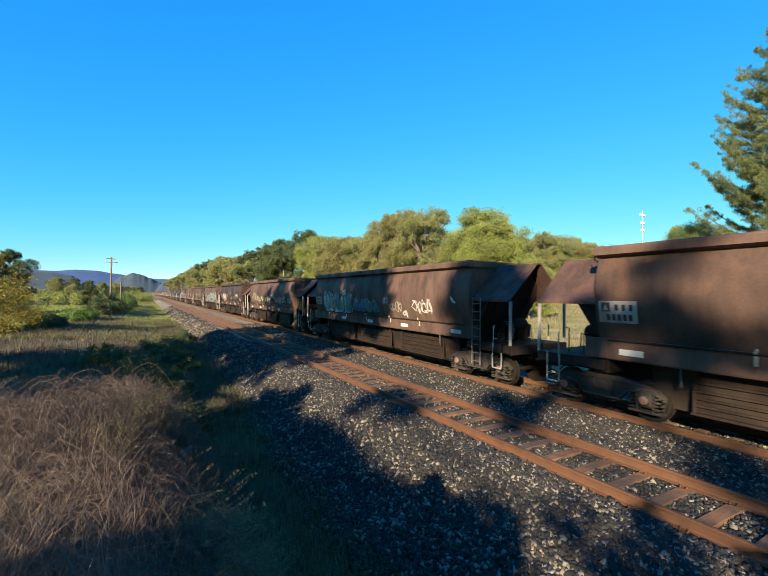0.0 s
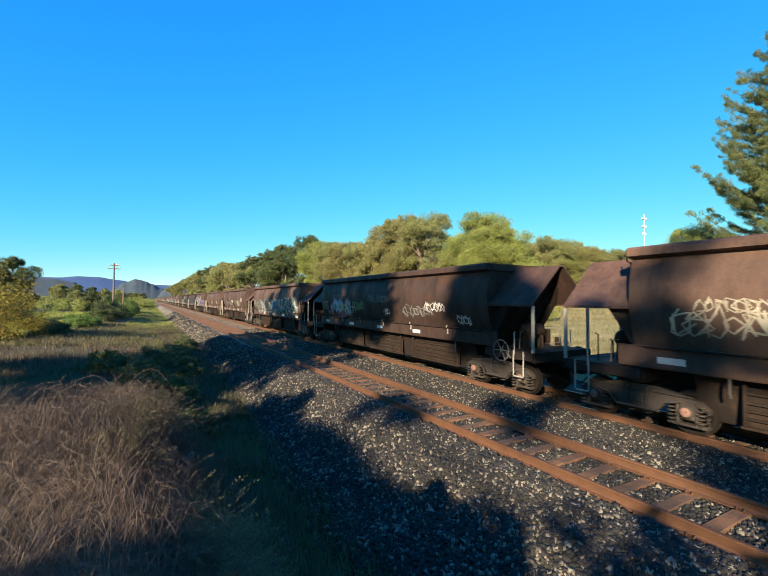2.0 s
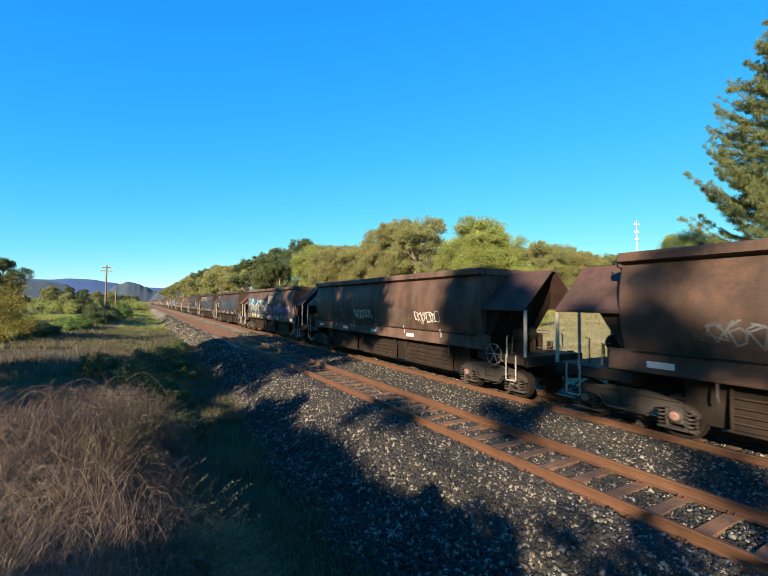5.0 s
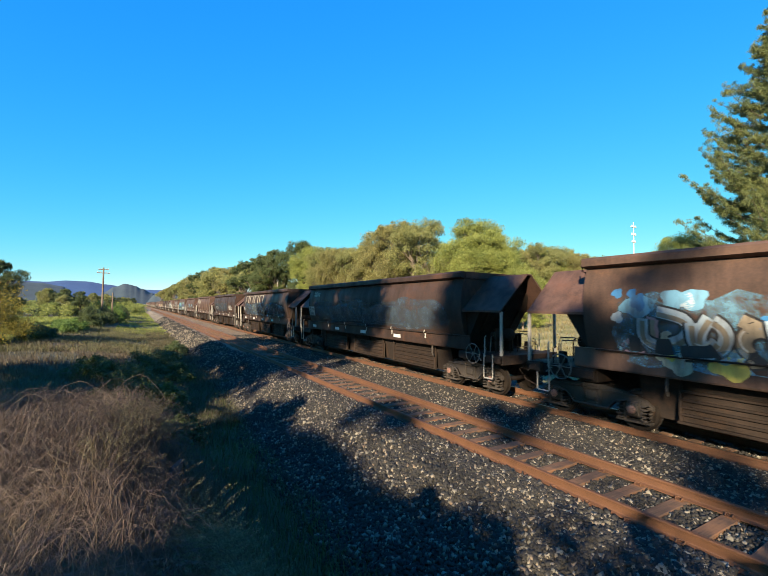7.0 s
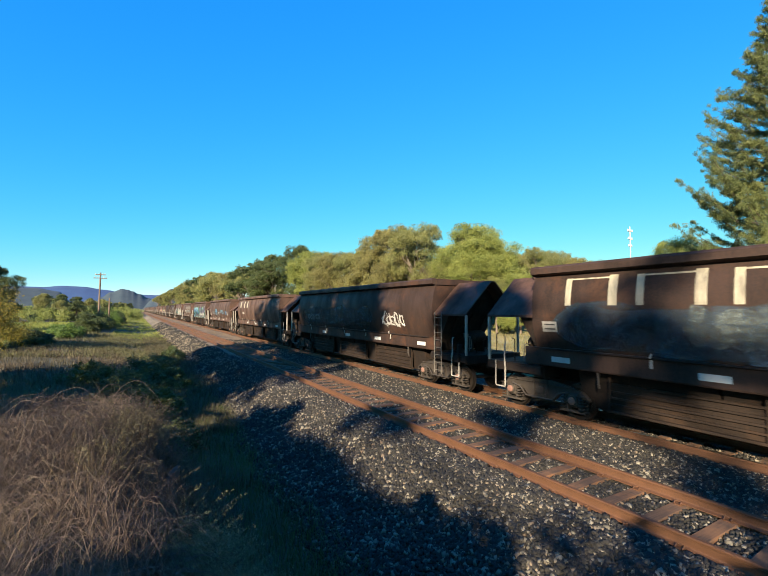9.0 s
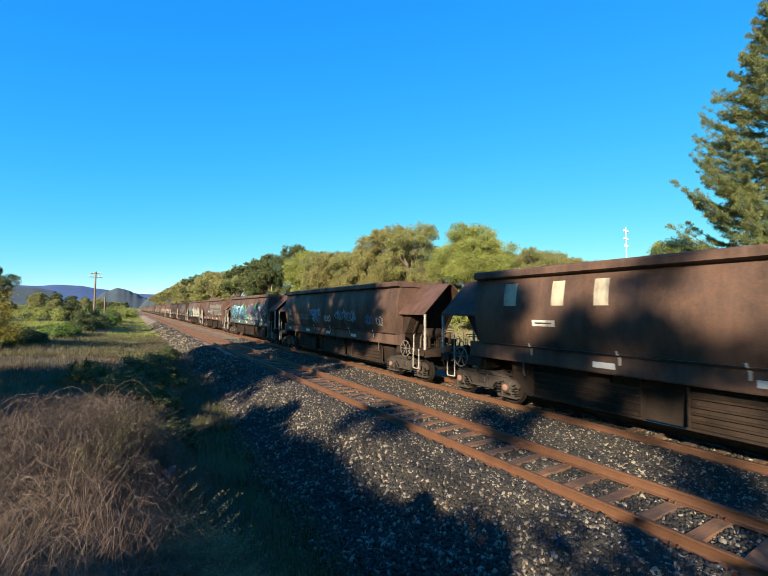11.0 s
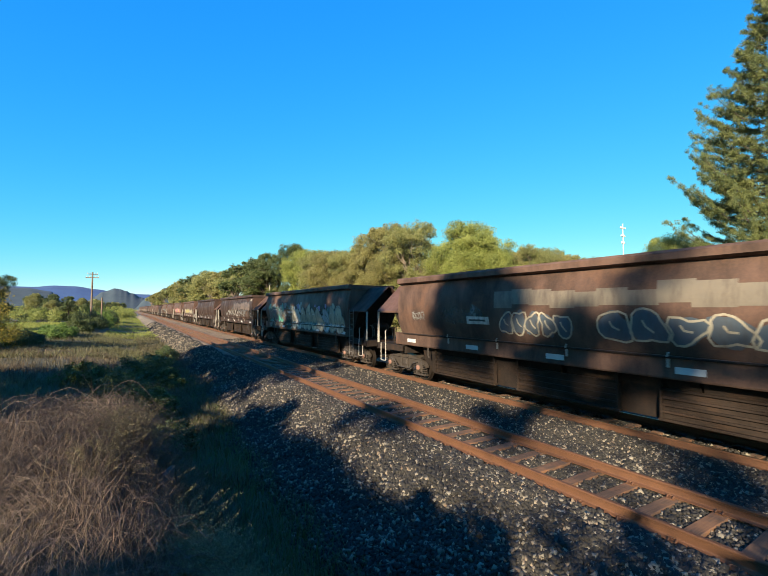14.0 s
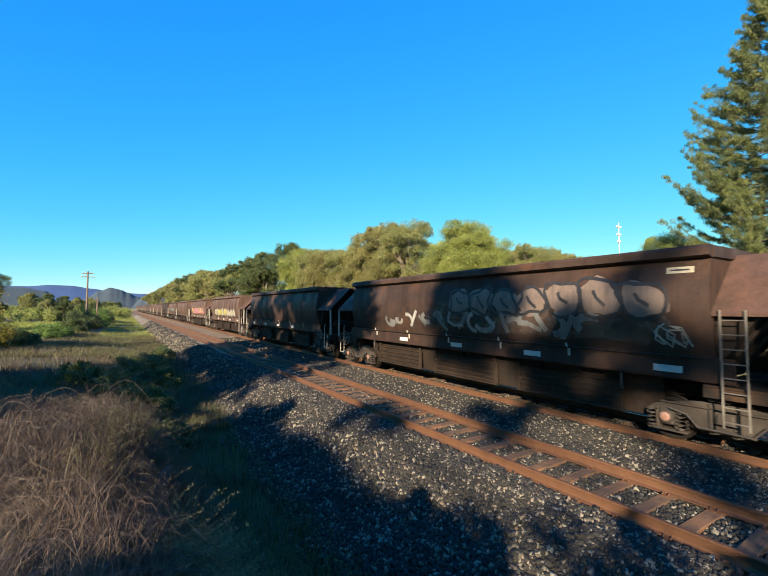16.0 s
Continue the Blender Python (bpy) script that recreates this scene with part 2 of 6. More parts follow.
MAT["yellow_leaf"] = leafy("yellow_autumn_leaves", (0.16, 0.13, 0.012), (0.34, 0.26, 0.02), (0.5, 0.38, 0.04))
MAT["needle"] = leafy("pine_needles", (0.035, 0.07, 0.03), (0.15, 0.2, 0.055), (0.34, 0.34, 0.10), 0.6, 0.25)
MAT["dry"] = leafy("dry_grass", (0.035, 0.024, 0.014), (0.11, 0.075, 0.04), (0.29, 0.21, 0.12))
MAT["cane"] = leafy("dry_bramble_canes", (0.014, 0.009, 0.007), (0.055, 0.034, 0.026), (0.22, 0.15, 0.11), 0.7, 0.05)
MAT["plume"] = leafy("olive_plume_grass", (0.10, 0.10, 0.045), (0.28, 0.27, 0.12), (0.5, 0.46, 0.25), 0.7, 0.3)
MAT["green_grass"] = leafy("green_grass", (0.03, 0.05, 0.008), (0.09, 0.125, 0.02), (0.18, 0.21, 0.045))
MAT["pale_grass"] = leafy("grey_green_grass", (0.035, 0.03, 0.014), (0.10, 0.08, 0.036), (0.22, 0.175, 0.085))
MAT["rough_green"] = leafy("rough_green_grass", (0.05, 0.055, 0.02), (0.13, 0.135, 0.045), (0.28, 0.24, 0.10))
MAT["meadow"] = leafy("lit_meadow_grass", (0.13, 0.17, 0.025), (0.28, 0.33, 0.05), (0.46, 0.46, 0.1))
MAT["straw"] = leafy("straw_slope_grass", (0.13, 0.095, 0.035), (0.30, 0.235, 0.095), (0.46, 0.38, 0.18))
MAT["weathered"] = plain("weathered_grey_timber", (0.10, 0.10, 0.095), 0.9, 0, 0.4, 8, 0.4)
MAT["bark"] = plain("pale_bark", (0.22, 0.17, 0.125), 0.9, 0, 0.45, 3, 0.4)
MAT["dark_bark"] = plain("dark_bark", (0.09, 0.065, 0.05), 0.9, 0, 0.45, 4, 0.5)
MAT["pole_wood"] = plain("weathered_pole_wood", (0.2, 0.14, 0.1), 0.9, 0, 0.35, 4, 0.3)


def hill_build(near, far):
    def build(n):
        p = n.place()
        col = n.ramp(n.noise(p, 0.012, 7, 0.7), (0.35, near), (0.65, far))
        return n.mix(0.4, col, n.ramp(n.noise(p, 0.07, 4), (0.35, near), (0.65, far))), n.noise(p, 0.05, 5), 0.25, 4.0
    return build


# both hill colours carry the blue of distance haze
MAT["hill_near"] = material("hazy_wooded_hill", hill_build((0.03, 0.052, 0.072), (0.062, 0.09, 0.105)), 1.0)
MAT["hill_far"] = material("far_haze_hill", hill_build((0.03, 0.075, 0.2), (0.045, 0.105, 0.25)), 1.0)


# ---- mesh helpers ----
class Shape:
    """Gathers faces for one mesh."""

    def __init__(self):
        self.v, self.f = [], []

    def add(self, v, f):
        k = len(self.v)
        self.v += [tuple(p) for p in v]
        self.f += [tuple(i + k for i in q) for q in f]
        return self

    def box(self, x0, x1, y0, y1, z0, z1, b=0.0):
        """A box; b cuts its twelve edges by that much."""
        if not b:
            v = [(x, y, z) for z in (z0, z1) for y in (y0, y1) for x in (x0, x1)]
            return self.add(v, [(0, 2, 3, 1), (4, 5, 7, 6), (0, 1, 5, 4), (2, 6, 7, 3), (0, 4, 6, 2), (1, 3, 7, 5)])
        bm = bmesh.new()
        bmesh.ops.create_cube(bm, size=1)
        for p in bm.verts:
            p.co = (x0 if p.co.x < 0 else x1, y0 if p.co.y < 0 else y1, z0 if p.co.z < 0 else z1)
        bmesh.ops.bevel(bm, geom=bm.edges[:], offset=b, segments=1, affect="EDGES")
        bm.verts.index_update()
        self.add([p.co[:] for p in bm.verts], [[p.index for p in q.verts] for q in bm.faces])
        bm.free()
        return self

    def tube(self, pts, r, n=6, r_end=None):
        """A round bar along points, tapering to r_end."""
        pts = [Vector(p) for p in pts]
        r_end = r if r_end is None else r_end
        v, f, m = [], [], len(pts)
        for i, p in enumerate(pts):
            d = (pts[min(i + 1, m - 1)] - pts[max(i - 1, 0)]).normalized()
            a = d.orthogonal().normalized()
            b = d.cross(a)
            rr = r + (r_end - r) * i / max(1, m - 1)
            v += [p + (a * math.cos(2 * math.pi * k / n) + b * math.sin(2 * math.pi * k / n)) * rr for k in range(n)]
        for i in range(m - 1):
            f += [(i * n + k, i * n + (k + 1) % n, (i + 1) * n + (k + 1) % n, (i + 1) * n + k) for k in range(n)]
        f += [tuple(range(n))[::-1], tuple(range((m - 1) * n, m * n))]
        return self.add(v, f)

    def lathe_x(self, prof, cx, cy, cz, n=28):
        """Turns (x, radius) pairs round the x axis."""
        v, f, m = [], [], len(prof)
        for x, r in prof:
            v += [(cx + x, cy + r * math.cos(2 * math.pi * k / n), cz + r * math.sin(2 * math.pi * k / n)) for k in range(n)]
        for i in range(m - 1):
            f += [(i * n + k, (i + 1) * n + k, (i + 1) * n + (k + 1) % n, i * n + (k + 1) % n) for k in range(n)]
        f += [tuple(range(n)), tuple(range((m - 1) * n, m * n))[::-1]]
        return self.add(v, f)

    def loft(self, sections, closed=True, caps=True):
        """Joins sections of equal length."""
        n, m = len(sections[0]), len(sections)
        f = []
        for i in range(m - 1):
            for k in range(n if closed else n - 1):
                f.append((i * n + k, i * n + (k + 1) % n, (i + 1) * n + (k + 1) % n, (i + 1) * n + k))
        if caps and closed:
            f += [tuple(range(n))[::-1], tuple(range((m - 1) * n, m * n))]
        return self.add([p for s in sections for p in s], f)

    def slab(self, quad, t):
        """A flat sheet of thickness t below the four corners."""
        q = [Vector(p) for p in quad]
        nrm = (q[1] - q[0]).cross(q[2] - q[0]).normalized() * t
        v = q + [p - nrm for p in q]
        return self.add(v, [(0, 1, 2, 3), (7, 6, 5, 4), (0, 4, 5, 1), (1, 5, 6, 2), (2, 6, 7, 3), (3, 7, 4, 0)])

    def mesh(self, name, mat, smooth=False):
        me = bpy.data.meshes.new(name)
        me.from_pydata(self.v, [], self.f)
        me.materials.append(mat)
        bm = bmesh.new()
        bm.from_mesh(me)
        bmesh.ops.recalc_face_normals(bm, faces=bm.faces[:])
        bm.to_mesh(me)
        bm.free()
        if smooth:
            me.shade_smooth()
            me.set_sharp_from_angle(angle=radians(35))
        return me


def arrays_mesh(name, v, f, mat):
    """A mesh from number arrays: v (n, 3), f (m, 3 or 4)."""
    me = bpy.data.meshes.new(name)
    k = f.shape[1]
    me.vertices.add(len(v))
    me.vertices.foreach_set("co", np.ascontiguousarray(v, np.float32).ravel())
    me.loops.add(f.size)
    me.loops.foreach_set("vertex_index", np.ascontiguousarray(f, np.int32).ravel())
    me.polygons.add(len(f))
    me.polygons.foreach_set("loop_start", np.arange(0, f.size, k, dtype=np.int32))
    me.update(calc_edges=True)
    me.validate()
    me.materials.append(mat)
    return me


def part(name, shape, mat, parent, label="", at=None, smooth=False):
    """Links a mesh as one object under a thing or under a part."""
    ob = new(name, shape if isinstance(shape, bpy.types.Mesh) else shape.mesh(name, mat, smooth))
    ob.parent = parent
    if at is not None:
        ob.matrix_basis = at
    return tagged(ob, label)


# ---- ground ----
def smooth(a, b, x):
    t = np.clip((np.asarray(x, float) - a) / (b - a), 0, 1)
    return t * t * (3 - 2 * t)


def ground_z(x, y):
    """Height of the ground: a bank under the eye, a ditch, the track bed's floor, and a slope beyond the railway."""
    x, y = np.asarray(x, float), np.asarray(y, float)
    wob = 0.25 * np.sin(y * 0.9 + 1) + 0.12 * np.sin(y * 2.3)
    bank = smooth(1.8, -0.3, x - wob * 0.6) * smooth(11.5, 7.5, y + 0.6 * np.sin(x * 1.7)) * 2.45
    left = -1.2 + bank + smooth(2.6, -6, x) * 0.75 * smooth(8, 30, y)
    right = -1.2 + 0.5 * smooth(14, 19, x) + np.clip(x - 22, 0, 90) * 0.085 + np.clip(x - 112, 0, 500) * 0.10
    z = np.where(x < 8, left, right)
    z = z + 0.07 * np.sin(x * 1.3 + y * 0.7) * np.sin(y * 1.1) * (np.abs(x - 8) > 6)
    return z


def axis_steps(near, far, step, grow):
    out, p, s = [0.0], 0.0, step
    while p < far:
        if p > near:
            s *= grow
        p += s
        out.append(p)
    return np.array(out)


def grid_sheet(name, xs, ys, zf, mat):
    gx, gy = np.meshgrid(xs, ys, indexing="ij")
    v = np.stack([gx, gy, zf(gx, gy)], -1).reshape(-1, 3)
    n, m = len(xs), len(ys)
    i = (np.arange(n - 1)[:, None] * m + np.arange(m - 1)).ravel()
    me = arrays_mesh(name, v, np.stack([i, i + m, i + m + 1, i + 1], -1), mat)
    me.shade_smooth()
    return me


ax_p = axis_steps(16, 4000, 0.3, 1.09)
ay_p = axis_steps(26, 4500, 0.35, 1.08)
xs = np.concatenate([-axis_steps(6, 4000, 0.3, 1.09)[:0:-1], ax_p])
ys = np.concatenate([-axis_steps(8, 1500, 0.5, 1.15)[:0:-1], ay_p])
ground = new("ground", grid_sheet("ground", xs, ys, ground_z, MAT["ground"]))
tagged(ground, "grassy ground with a bank, a ditch and a rising slope", "ground", kind="structure")


# ---- ballast ----
PROFILE_X = np.array([1.9, 2.75, 5.35, 5.75, 6.0, 8.7, 9.2, 9.9, 10.2, 13.1, 13.5, 15.0, 17.6])
PROFILE_Z = np.array([-1.45, -1.24, -0.28, -0.18, -0.165, -0.165, -0.22, -0.21, -0.165, -0.165, -0.24, -0.86, -0.68])


def ballast_z(x, y):
    steep = 1 + 0.6 * smooth(11, 30, y)
    z = np.interp(np.where(x < 5.35, 5.35 - (5.35 - x) * steep, x), PROFILE_X, PROFILE_Z, left=-1.9)
    heap = np.exp(-((x - 4.6) / 1.0) ** 2) * (0.10 * np.sin(y * 0.8 + 0.5) * smooth(9, 14, y)
        + 0.85 * (np.abs(np.sin(y * 0.40 + 0.7 * np.sin(y * 0.13) + (x - 4.6) * 0.5)) ** 1.4 - 0.5) * smooth(18, 25, y))
    small = 0.025 * np.sin(x * 7.1 + y * 3.3) * np.sin(y * 5.7 - x * 2.1) + 0.03 * np.sin(y * 1.9 + x * 2.7)
    flat = (np.abs(x - XA) < 1.3) | (np.abs(x - XC) < 1.3)
    crib = np.where((np.abs(x - XA) < 0.93) | (np.abs(x - XC) < 0.93), -0.08, 0.0)
    return z + heap + crib + small * np.where(flat, 0.35, 1.0)


bx = np.concatenate([np.arange(1.9, 17.6, 0.12)])
by = np.concatenate([-axis_steps(10, 60, 0.3, 1.2)[:0:-1], axis_steps(40, 1500, 0.14, 1.05)])
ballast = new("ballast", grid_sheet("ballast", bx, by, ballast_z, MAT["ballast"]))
tagged(ballast, "grey crushed-stone ballast bed with heaped shoulder", "ballast", kind="structure")


TIE = 0.67                    # from sleeper to sleeper


def stones(seed, count, x0, x1, y0, y1, size):
    """Loose angular stones lying on the bed, as arrays."""
    rng = np.random.default_rng(seed)
    x = rng.uniform(x0, x1, count)
    y = y0 + (y1 - y0) * rng.random(count) ** 1.45
    on_tie = np.abs((y + 1.2 + TIE / 2) % TIE - TIE / 2) < 0.125
    inside = np.abs(x - XA) < 0.98
    x, y = x[~(on_tie & inside)], y[~(on_tie & inside)]
    count = len(x)
    cube = np.array([(a, b, c) for c in (-1, 1) for b in (-1, 1) for a in (-1, 1)], float)
    faces = np.array([(0, 2, 3), (0, 3, 1), (4, 5, 7), (4, 7, 6), (0, 1, 5), (0, 5, 4), (2, 6, 7), (2, 7, 3), (0, 4, 6), (0, 6, 2), (1, 3, 7), (1, 7, 5)])
    shape = cube * rng.uniform(0.45, 1.0, (count, 8, 1)) + rng.normal(0, 0.16, (count, 8, 3))
    shape *= rng.uniform(0.6, 1.3, (count, 1, 3)) * (size * rng.uniform(0.6, 1.35, count) ** 1.3)[:, None, None]
    q = rng.normal(size=(count, 4))
    q /= np.linalg.norm(q, axis=1, keepdims=True)
    w, a, b, c = q.T
    rot = np.stack([1 - 2 * (b * b + c * c), 2 * (a * b - c * w), 2 * (a * c + b * w), 2 * (a * b + c * w), 1 - 2 * (a * a + c * c),
                    2 * (b * c - a * w), 2 * (a * c - b * w), 2 * (b * c + a * w), 1 - 2 * (a * a + b * b)], -1).reshape(-1, 3, 3)
    v = np.einsum("nij,nkj->nki", rot, shape)
    v += np.stack([x, y, ballast_z(x, y) + size * 0.25], -1)[:, None]
    return v.reshape(-1, 3), (faces + 8 * np.arange(count)[:, None, None]).reshape(-1, 3)


def stone_field(label, *fields):
    vs, fs, k = [], [], 0
    for args in fields:
        v, f = stones(*args)
        vs.append(v)
        fs.append(f + k)
        k += len(v)
    ob = new("ballast_stones", arrays_mesh("ballast_stones", np.concatenate(vs), np.concatenate(fs), MAT["stone"]))
    return tagged(ob, label, "stones", kind="stuff")


stone_field("loose angular grey ballast stones on the bed", (1, 64000, 2.3, 6.45, 2.2, 28, 0.031), (2, 13000, 6.65, 7.98, 1.0, 24, 0.027),
            (3, 40000, 8.15, 10.8, 2.0, 28, 0.027), (4, 7000, 11.0, 12.35, 2.0, 24, 0.028), (5, 6000, 5.3, 6.46, 0.8, 22, 0.03), (6, 16000, 2.6, 5.9, 24, 62, 0.045), (7, 5000, 8.2, 10.6, 26, 46, 0.035), (8, 6000, 2.8, 5.8, 58, 110, 0.06))

# ---- tracks ----
def rail_shape(y0, y1):
    half = [(0.0, -0.19), (0.075, -0.19), (0.075, -0.178), (0.022, -0.160), (0.011, -0.145), (0.011, -0.055), (0.034, -0.042), (0.036, -0.010), (0.028, 0.0)]
    sec = half[1:] + [(-x, z) for x, z in half[:0:-1]]
    rows = [y0, y0 + 5, 0, 10, 20, 40, 80, 200, 500, y1]
    return Shape().loft([[(x, y, z) for x, z in sec] for y in rows])


def track(xc, name, label, count, y0, bright):
    """Two rails, sleepers, plates and clips."""
    base = tagged(new(name), label, "railway track", kind="structure")
    for s, side in ((-1, "near"), (1, "far")):
        rail = part("rail", rail_shape(-45, 1450), MAT["rust"], base, "long rust-brown steel rail", pose(xc + s * GAUGE / 2, 0, 0))
        part("railhead", Shape().box(-0.024, 0.024, -45, 1450, 0.0015, 0.004), MAT["railhead"] if bright else MAT["rust"], rail)
    rng = random.Random(len(name))
    tie = Shape().box(-1.28, 1.28, -0.115, 0.115, -0.34, -0.192, 0.012).mesh("sleeper", MAT["sleeper"])
    clip = Shape()
    for s in (-1, 1):
        clip.box(s * 0.06, s * 0.135, -0.05, 0.05, -0.19, -0.172, 0.004)
        clip.tube([(s * 0.14, -0.045, -0.165), (s * 0.10, -0.05, -0.135), (s * 0.05, -0.02, -0.15), (s * 0.05, 0.02, -0.15), (s * 0.10, 0.05, -0.135), (s * 0.14, 0.045, -0.165)], 0.012, 5)
    clip = clip.mesh("rail_fastening", MAT["rust"])
    y = y0
    rest = Shape()
    for i in range(420):
        if i < count:
            t = part("sleeper", tie, None, base, "", pose(xc + rng.uniform(-0.04, 0.04), y, rng.uniform(-0.012, 0.004), 0, 0, rng.uniform(-1.2, 1.2)))
            if i < 70:
                for s in (-1, 1):
                    part("rail_fastening", clip, None, t, "", pose(s * GAUGE / 2, 0, 0))
        else:
            rest.box(xc - 1.28, xc + 1.28, y - 0.115, y + 0.115, -0.3, -0.196)
        y += TIE
    tagged(part("far_sleepers", rest, MAT["sleeper"], base, "distant rust-stained sleepers"), kind="stuff")
    return base


track(XA, "track_empty", "empty railway track with rusty rails and stained sleepers", 100, -1.2, False)
track(XC, "track_train", "railway track with rusty rails under the train", 100, -1.2, True)

# ---- hopper wagons ----
PITCH = 20.35                # from coupling to coupling
BODY = 7.76                  # half the length of the body
TOP, SILL, DECK = 4.35, 1.98, 1.42


def side_x(z):
    """Half width of the body at a height: a barrel that draws in at the foot and under the rim."""
    t = min(1, max(0, (z - SILL) / (TOP - 0.25 - SILL)))
    return 1.08 + 0.40 * math.sin(math.pi * (0.12 + 0.72 * t)) ** 0.8 - 0.05 * max(0, t - 0.75)


def body_shape():
    zs = [SILL + (TOP - 0.25 - SILL) * k / 12 for k in range(13)]
    sec = [(-side_x(z), z) for z in zs] + [(side_x(z), z) for z in reversed(zs)]
    return Shape().loft([[(x, y, z) for x, z in sec] for y in [-BODY + 2 * BODY * k / 12 for k in range(13)]])


def coping_shape():
    """The raised rim along both sides and ends, over a dark load of coal."""
    s = Shape()
    for m in (-1, 1):
        s.loft([[(m * a, y, z) for a, z in ((1.30, TOP - 0.28), (1.50, TOP - 0.22), (1.50, TOP - 0.06), (1.45, TOP), (1.30, TOP))] for y in (-BODY - 0.03, BODY + 0.03)])
        s.box(-1.3, 1.3, m * BODY - 0.06, m * BODY + 0.06, TOP - 0.26, TOP - 0.02)
    return s


def hood_shape(e):
    """A gabled sheet over the end platform: e is the end, -1 or 1."""
    ridge, eave, w = TOP - 0.16, 2.92, 1.42
    sec = [(-w, eave - 0.07), (-w, eave), (-0.10, ridge), (0.10, ridge), (w, eave), (w, eave - 0.07),
           (w - 0.035, eave - 0.07), (w - 0.035, eave - 0.02), (0.09, ridge - 0.045), (-0.09, ridge - 0.045), (-w + 0.035, eave - 0.02), (-w + 0.035, eave - 0.07)]
    return Shape().loft([[(x, e * y, z) for x, z in sec] for y in (BODY, BODY + 0.6, BODY + 1.2, PITCH / 2 - 0.55)])


def slope_end_shape(e):
    """The hopper's end sheet: wide under the hood, sloping in towards the foot, with stiffeners and a bottom beam."""
    s = Shape()
    top, low = BODY + 1.25, BODY + 0.1
    s.loft([[(-w, e * (BODY - 0.1), z), (w, e * (BODY - 0.1), z), (w, e * y, z), (-w, e * y, z)] for z, w, y in ((2.0, 1.16, low + 0.05), (2.9, 1.2, low + 0.62), (3.5, 0.8, top - 0.1), (4.0, 0.24, top))])
    for x in (-0.75, 0.0, 0.75):
        s.slab([(x - 0.04, e * (low + 0.70), 2.9), (x + 0.04, e * (low + 0.70), 2.9), (x + 0.04, e * (low + 0.13), 2.0), (x - 0.04, e * (low + 0.13), 2.0)], 0.09 * e)
    s.loft([[(-w, e * (BODY - 0.3), z), (w, e * (BODY - 0.3), z), (w, e * y, z), (-w, e * y, z)] for z, w, y in ((DECK, 1.1, BODY - 0.25), (2.0, 1.16, low))])
    return s


def chute_shape(y):
    """One discharge hopper with its sloping sheets and door beam."""
    s = Shape()
    s.loft([[(x * a, y + yy, z) for x, yy in ((-1, -1.35 * b), (1, -1.35 * b), (1, 1.35 * b), (-1, 1.35 * b))] for z, a, b in ((1.95, 1.14, 1.2), (1.2, 0.92, 1.2), (0.42, 0.78, 1.18))])
    return s


def underframe_shape():
    s = Shape().box(-0.22, 0.22, -PITCH / 2 + 0.7, PITCH / 2 - 0.7, 0.92, 1.30, 0.02)
    for y in (-BODY, BODY):
        s.box(-1.2, 1.2, y - 0.2, y + 0.2, 1.05, DECK - 0.02, 0.02)
    return s


def sill_shape(m):
    """The side sill: one plain deep plate under the body, turned in along its lower edge."""
    s = Shape()
    sec = [(m * 1.30, SILL), (m * 1.362, SILL), (m * 1.362, 1.50), (m * 1.345, 1.46), (m * 1.20, 1.44), (m * 1.20, 1.48), (m * 1.30, 1.50)]
    s.loft([[(x, y, z) for x, z in sec] for y in (-BODY - 0.35, BODY + 0.35)])
    a, b = sorted((m * 1.15, m * 1.385))
    s.box(a, b, -BODY - 0.1, BODY + 0.1, SILL - 0.03, SILL, 0.004)
    return s


def door_plate_shape(m, y0, y1):
    """A long plate of the discharge doors, low between the bogies."""
    a, b = sorted((m * 0.98, m * 1.02))
    return Shape().box(a, b, y0, y1, 0.50, 1.20, 0.008)


def plate_ribs(m, y0, y1):
    """Ribs along a door plate, its bottom flange and an upright at each end."""
    a, b = sorted((m * 1.01, m * 1.08))
    ribs = [Shape().box(a, b, y0 + 0.05, y1 - 0.05, z - 0.025, z + 0.025, 0.006) for z in (0.66, 0.82, 0.98, 1.17)]
    ribs += [Shape().box(a, b, y - 0.03, y + 0.03, 0.5, 1.4, 0.006) for y in (y0 + 0.06, y1 - 0.06)]
    a, b = sorted((m * 0.90, m * 1.10))
    return ribs + [Shape().box(a, b, y0, y1, 0.44, 0.50, 0.01)]


def deck_shape(e):
    y0, y1 = sorted((e * (BODY - 0.2), e * (PITCH / 2 - 0.50)))
    s = Shape().box(-1.38, 1.38, y0, y1, DECK - 0.05, DECK, 0.006)
    for m in (-1, 1):
        a, b = sorted((m * 1.32, m * 1.40))
        s.box(a, b, y0, y1, DECK - 0.26, DECK - 0.05, 0.008)
    y = e * (PITCH / 2 - 0.53)
    s.box(-1.40, 1.40, y - 0.04, y + 0.04, DECK - 0.30, DECK + 0.01, 0.01)
    return s


def ladder_shape(m, e):
    s = Shape()
    x, ya, yb = m * 1.47, e * (BODY + 0.16), e * (BODY + 0.57)
    for y in (ya, yb):
        s.tube([(x, y, 2.98), (x, y, 0.62)], 0.022, 6)
    for k in range(8):
        s.tube([(x, ya, 0.74 + k * 0.29), (x, yb, 0.74 + k * 0.29)], 0.014, 5)
    return s


